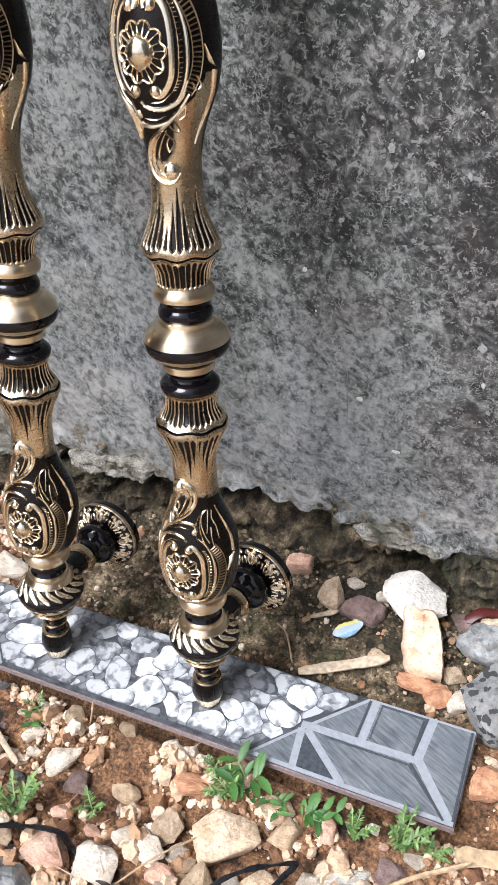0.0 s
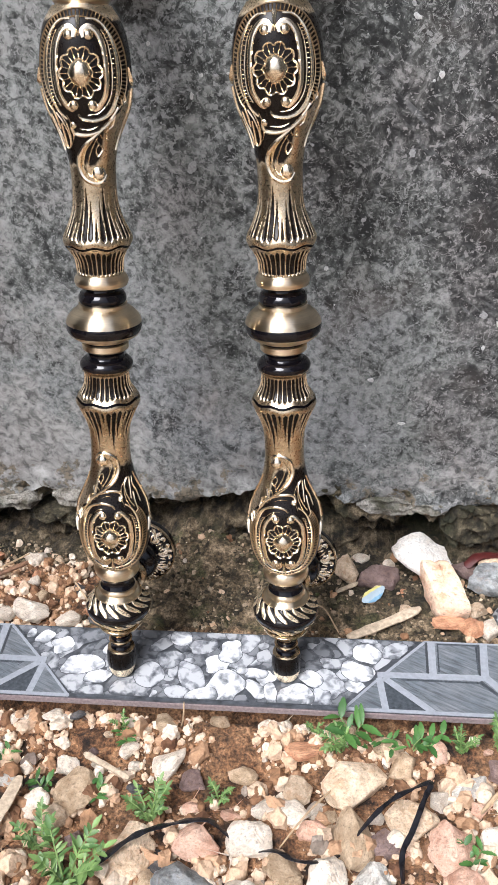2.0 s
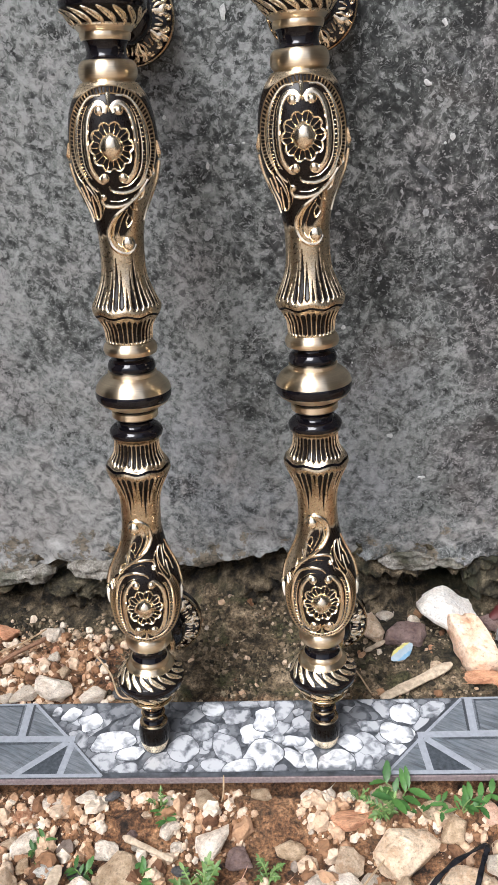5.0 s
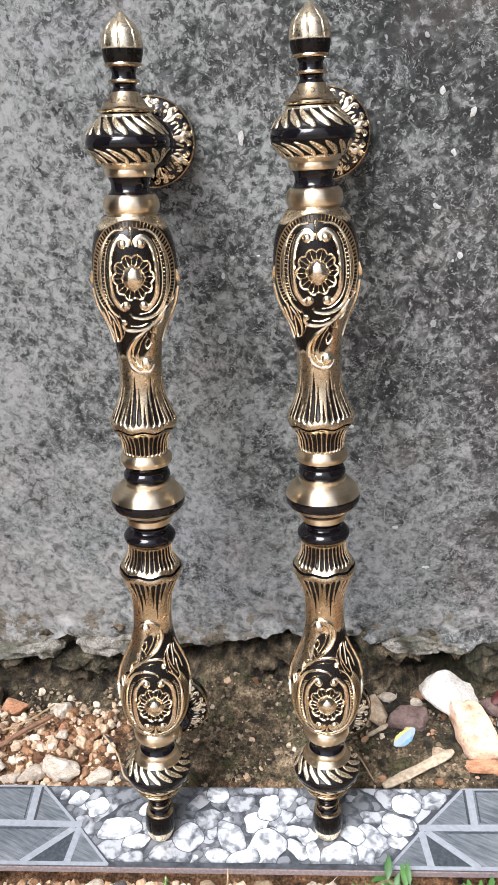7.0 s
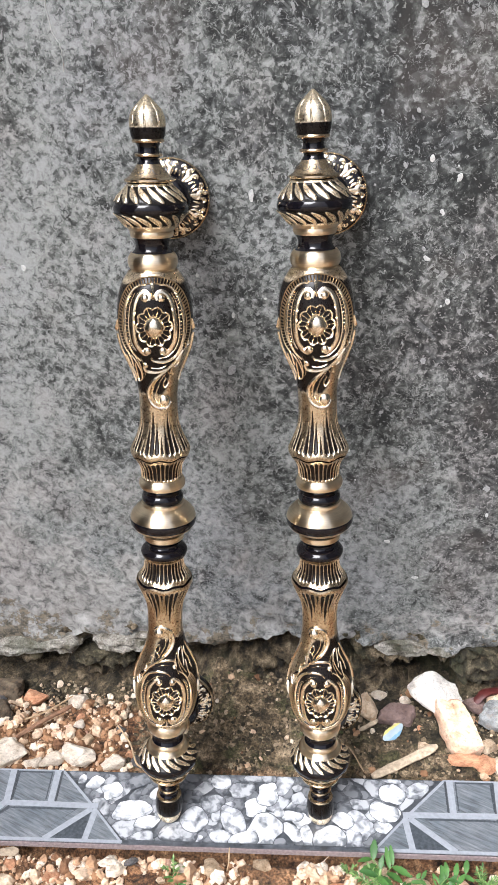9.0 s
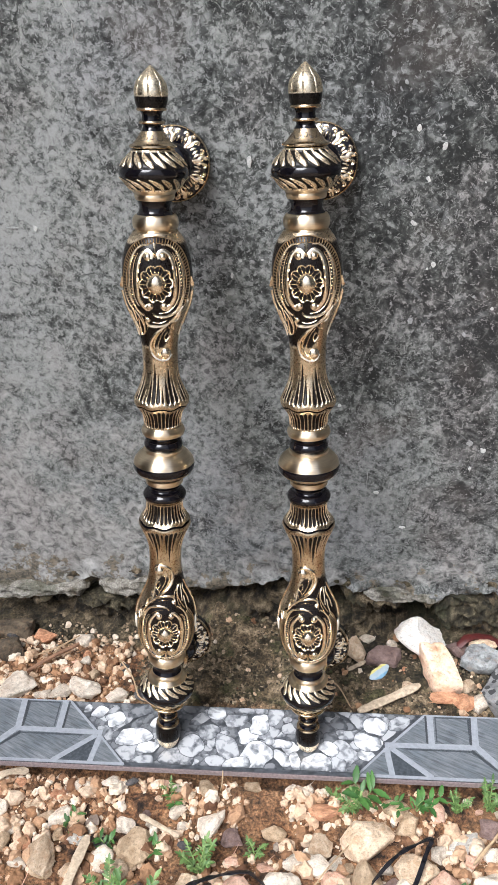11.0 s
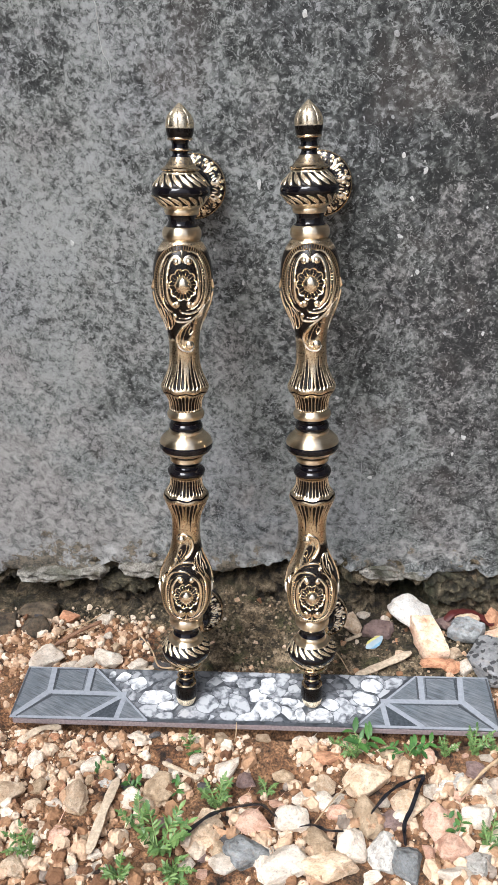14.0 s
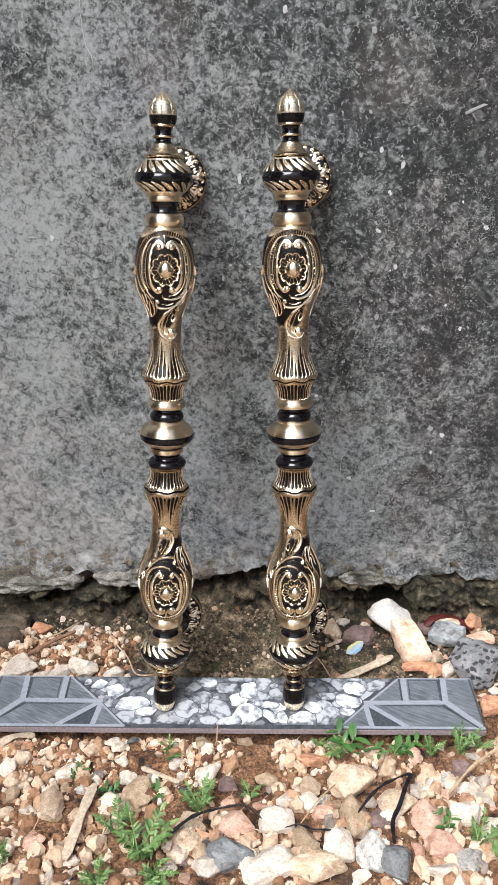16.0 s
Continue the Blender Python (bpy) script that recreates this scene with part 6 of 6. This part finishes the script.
# ---- marks on the wall ----
def blotch(x, z, w, h, turn, mat, name, seed):
    r2 = random.Random(seed)
    bm = bmesh.new()
    ring, n = [], 11
    for i in range(n):
        a = 2 * math.pi * i / n
        k = r2.uniform(0.65, 1.1)
        dx, dz = w / 2 * k * math.cos(a), h / 2 * k * math.sin(a)
        t = radians(turn)
        ring.append((x + dx * math.cos(t) - dz * math.sin(t), z + dx * math.sin(t) + dz * math.cos(t)))
    def y_of(px_, pz_):
        return wall_y(px_, pz_) + 0.0012 * fbm(px_ * 9, pz_ * 9, 1.7, 3) + 0.0004 * fbm(px_ * 70, pz_ * 70, 4.2, 3)
    low = [bm.verts.new((a, y_of(a, b) + 0.0012, b)) for a, b in ring]
    high = [bm.verts.new((x + (a - x) * 0.9, y_of(a, b) - 0.0005, z + (b - z) * 0.9)) for a, b in ring]
    top = bm.verts.new((x, y_of(x, z) - 0.0009, z))
    grid_faces(bm, [low, high])
    for i in range(n):
        bm.faces.new((high[i], high[(i + 1) % n], top))
    part(name, bm, mat, wall)


FLECKS_0 = [(100, 496, 4, 6, 20), (39, 509, 4, 7, 10), (111, 359, 5, 3.5, -30), (173, 445, 22, 3, 25), (110, 418, 3.7, 5.5, 10), (126, 407, 3.5, 5.6, -21), (114, 290, 4.1, 5.6, 16), (167, 301, 3.5, 3.0, 49), (180, 282, 3, 5, 0), (165, 192, 6, 6, 0), (126, 331, 3.7, 5.2, -1), (6, 397, 4, 9, 0), (-11, 281, 6, 10, -20), (-30, 347, 3, 3, 0)]
FLECKS_1 = [(24, 330, 13, 2.6, -6), (6, 331, 4, 2.2, 0), (13, 332, 2.4, 1.8, 0), (-2, 331, 2.6, 2.2, 0), (34, 329, 8, 2.6, -8), (-159, 351, 10, 2, 0), (-143, 351, 3.4, 4.8, 24), (89, 251, 3.1, 4.0, -47), (175, 186, 4.6, 6.0, 35), (121, 107, 6, 3, 0), (-147, 501, 4.9, 5.7, 22), (118, 387, 2.8, 5.0, 31), (191, 362, 4.6, 4.7, -14), (151, 281, 2.8, 4.4, 31), (99, 141, 6, 4, 0), (68, 220, 3.5, 3.5, -13)]
for i, (x, z, w, h, turn) in enumerate(FLECKS_0 + FLECKS_1):
    blotch(x * 1e-3, z * 1e-3, w * 1e-3, h * 1e-3, turn, FLECK if i % 3 and w < 7 else SCRATCH, "lime_fleck", i)
r3 = random.Random(77)
for i in range(130):
    x, z = r3.uniform(-0.20, 0.24), r3.uniform(0.06, 0.52)
    if x < 0.05 and r3.random() < 0.5:
        continue
    s = r3.choice((0.8, 1.0, 1.3, 1.8, 2.6)) * 1e-3
    blotch(x, z, s, s * r3.uniform(0.8, 1.9), r3.uniform(-50, 50), FLECK if r3.random() < 0.12 else SCRATCH, "lime_fleck", 100 + i)


def wall_line(pts, width, mat, name):
    bm = bmesh.new()
    line = spline([(x * 1e-3, z * 1e-3) for x, z in pts], 6)
    rows = []
    for i, (x, z) in enumerate(line):
        y = wall_y(x, z) + 0.0012 * fbm(x * 9, z * 9, 1.7, 3) + 0.0004 * fbm(x * 70, z * 70, 4.2, 3)
        w = width * (0.6 + 0.5 * abs(noise.noise((i * 0.7, x * 90, 2))))
        j = 0.0007 * noise.noise((i * 0.9, 4, z * 60))
        rows.append([bm.verts.new((x + j - w, y + 0.001, z)), bm.verts.new((x + j, y - 0.0006, z)), bm.verts.new((x + j + w, y + 0.001, z))])
    grid_faces(bm, rows, closed=False)
    part(name, bm, mat, wall)


wall_line([(-106, 545), (-103, 516), (-103, 504), (-102, 489), (-98, 480), (-98, 467)], 0.0013, FLECK, "pale_crack")
wall_line([(91.5, 161), (91, 140), (91, 120)], 0.0009, SCRATCH, "scratch")


# ---- weeds ----
def leaf(bm, base, direction, up, length, width, teeth=0):
    """One bent leaf blade."""
    d = direction.normalized()
    side = d.cross(up)
    side = side.normalized() if side.length > 1e-6 else Vector((1, 0, 0))
    nor = side.cross(d)
    n = 6 if teeth == 0 else 9
    mid, left, right = [], [], []
    for i in range(n + 1):
        f = i / n
        w = width * 0.5 * math.sin(math.pi * min(1.0, f * 0.92 + 0.04)) ** 0.8
        if teeth and i % 2:
            w *= 0.78
        droop = nor * (-0.28 * length * f * f)
        c = base + d * (length * f) + droop
        mid.append(bm.verts.new(c - nor * (0.12 * w)))
        left.append(bm.verts.new(c + side * w + nor * (0.18 * w)))
        right.append(bm.verts.new(c - side * w + nor * (0.18 * w)))
    for i in range(n):
        bm.faces.new((mid[i], mid[i + 1], left[i + 1], left[i]))
        bm.faces.new((right[i], right[i + 1], mid[i + 1], mid[i]))


def weed(x, y, height, stems, kind, seed, spread=0.5, lean=(0.0, 0.0)):
    height *= 0.7
    r4 = random.Random(seed)
    base = tagged(new("weed"), "small feathery green weed growing from the rubble" if kind == "fern" else "low green weed with toothed leaves by the tile edge", "weed", "weeds")
    base.location = (x, y, ground_z(x, y))
    stalks, blades = bmesh.new(), bmesh.new()
    for s in range(stems):
        a = 2 * math.pi * (s + r4.random() * 0.6) / stems
        tip = Vector((math.cos(a) * spread * height + lean[0], math.sin(a) * spread * height + lean[1], height * r4.uniform(0.6, 1.0)))
        line = [Vector(p) for p in spline([(0, 0, -0.003), tuple(tip * 0.45 + Vector((0, 0, 0.12 * height))), tuple(tip)], 7 if kind == "fern" else 6)]
        rows = []
        for i, c in enumerate(line):
            w = 0.0007 * (1 - 0.6 * i / len(line))
            rows.append([stalks.verts.new(c + Vector((w * math.cos(k), w * math.sin(k), 0))) for k in (0, 2.1, 4.2)])
        grid_faces(stalks, rows)
        for i in range(2, len(line)):
            c = line[i]
            tan = (line[i] - line[i - 1]).normalized()
            side = tan.cross(Vector((0, 0, 1)))
            side = side.normalized() if side.length > 1e-6 else Vector((1, 0, 0))
            if kind == "fern":
                f = i / (len(line) - 1)
                reach_out = height * (0.30 - 0.34 * abs(f - 0.55))
                for sg in (-1, 1):
                    if r4.random() < 0.18:
                        continue
                    d = side * sg + tan * r4.uniform(0.2, 1.3) + Vector((0, 0, r4.uniform(-0.4, 0.6)))
                    up = Vector((r4.uniform(-0.5, 0.5), r4.uniform(-0.5, 0.5), 1))
                    leaf(blades, c, d, up, reach_out * r4.uniform(0.55, 1.3), height * r4.uniform(0.06, 0.13), 1)
                if i == len(line) - 1:
                    leaf(blades, c, tan + Vector((0, 0, 0.1)), Vector((0, 0, 1)), height * 0.26, height * 0.12, 1)
            elif i % 3 == 2 or i == len(line) - 1:
                sg = 1 if i % 2 else -1
                d = side * sg * 0.9 + tan * 0.6 + Vector((0, 0, r4.uniform(-0.1, 0.4)))
                leaf(blades, c, d, Vector((0, 0, 1)), height * r4.uniform(0.55, 0.95), height * r4.uniform(0.26, 0.40), 1)
    tagged(part("stalk", stalks, STEM, base), kind="stuff")
    tagged(part("foliage", blades, PALE_LEAF if kind == "fern" else LEAF, base, sharp=3.0), kind="stuff")
    return base


for i, (x, y, h, stems, kind, lx, ly) in enumerate((
    (-0.060, -0.112, 0.042, 6, "fern", 0.006, 0.004), (-0.078, -0.092, 0.026, 5, "fern", -0.004, 0.004), (-0.022, -0.074, 0.028, 6, "fern", 0.0, 0.004), (-0.152, -0.116, 0.026, 5, "fern", -0.006, 0.0),
    (-0.052, -0.126, 0.026, 6, "fern", 0.008, -0.006), (-0.085, -0.130, 0.024, 5, "fern", 0.0, -0.004), (-0.118, -0.042, 0.012, 2, "leafy", 0.0, 0.004), (-0.056, -0.060, 0.012, 3, "leafy", 0.0, 0.0),
    (-0.089, -0.055, 0.012, 3, "leafy", 0.0, 0.0), (-0.050, -0.014, 0.015, 4, "fern", 0.0, 0.0), (-0.046, -0.024, 0.010, 3, "leafy", 0.0, 0.0),
)):
    weed(x, y, h, stems, kind, 300 + i, 0.55, (lx, ly))
for i, (x, y, h, stems, kind, lx, ly) in enumerate((
    (0.090, -0.013, 0.021, 3, "leafy", -0.002, 0.000), (0.084, -0.022, 0.022, 5, "fern", -0.006, 0.0), (0.105, -0.018, 0.012, 3, "leafy", 0.006, -0.004), (0.124, -0.020, 0.016, 3, "leafy", 0.012, 0.004),
    (0.152, -0.020, 0.018, 5, "fern", 0.004, 0.004), (0.176, -0.016, 0.024, 6, "fern", 0.004, 0.006), (0.190, -0.014, 0.016, 4, "fern", 0.006, 0.0), (0.172, -0.100, 0.026, 6, "fern", 0.006, 0.006),
    (0.186, -0.114, 0.032, 7, "fern", 0.004, 0.0), (0.200, -0.096, 0.028, 6, "fern", 0.0, 0.0), (0.150, -0.088, 0.014, 4, "leafy", 0.0, 0.004), (0.014, -0.056, 0.018, 4, "fern", 0.0, 0.0), (0.067, -0.010, 0.012, 4, "fern", 0.0, 0.0),
)):
    weed(x, y, h, stems, kind, 400 + i, 0.55, (lx, ly))
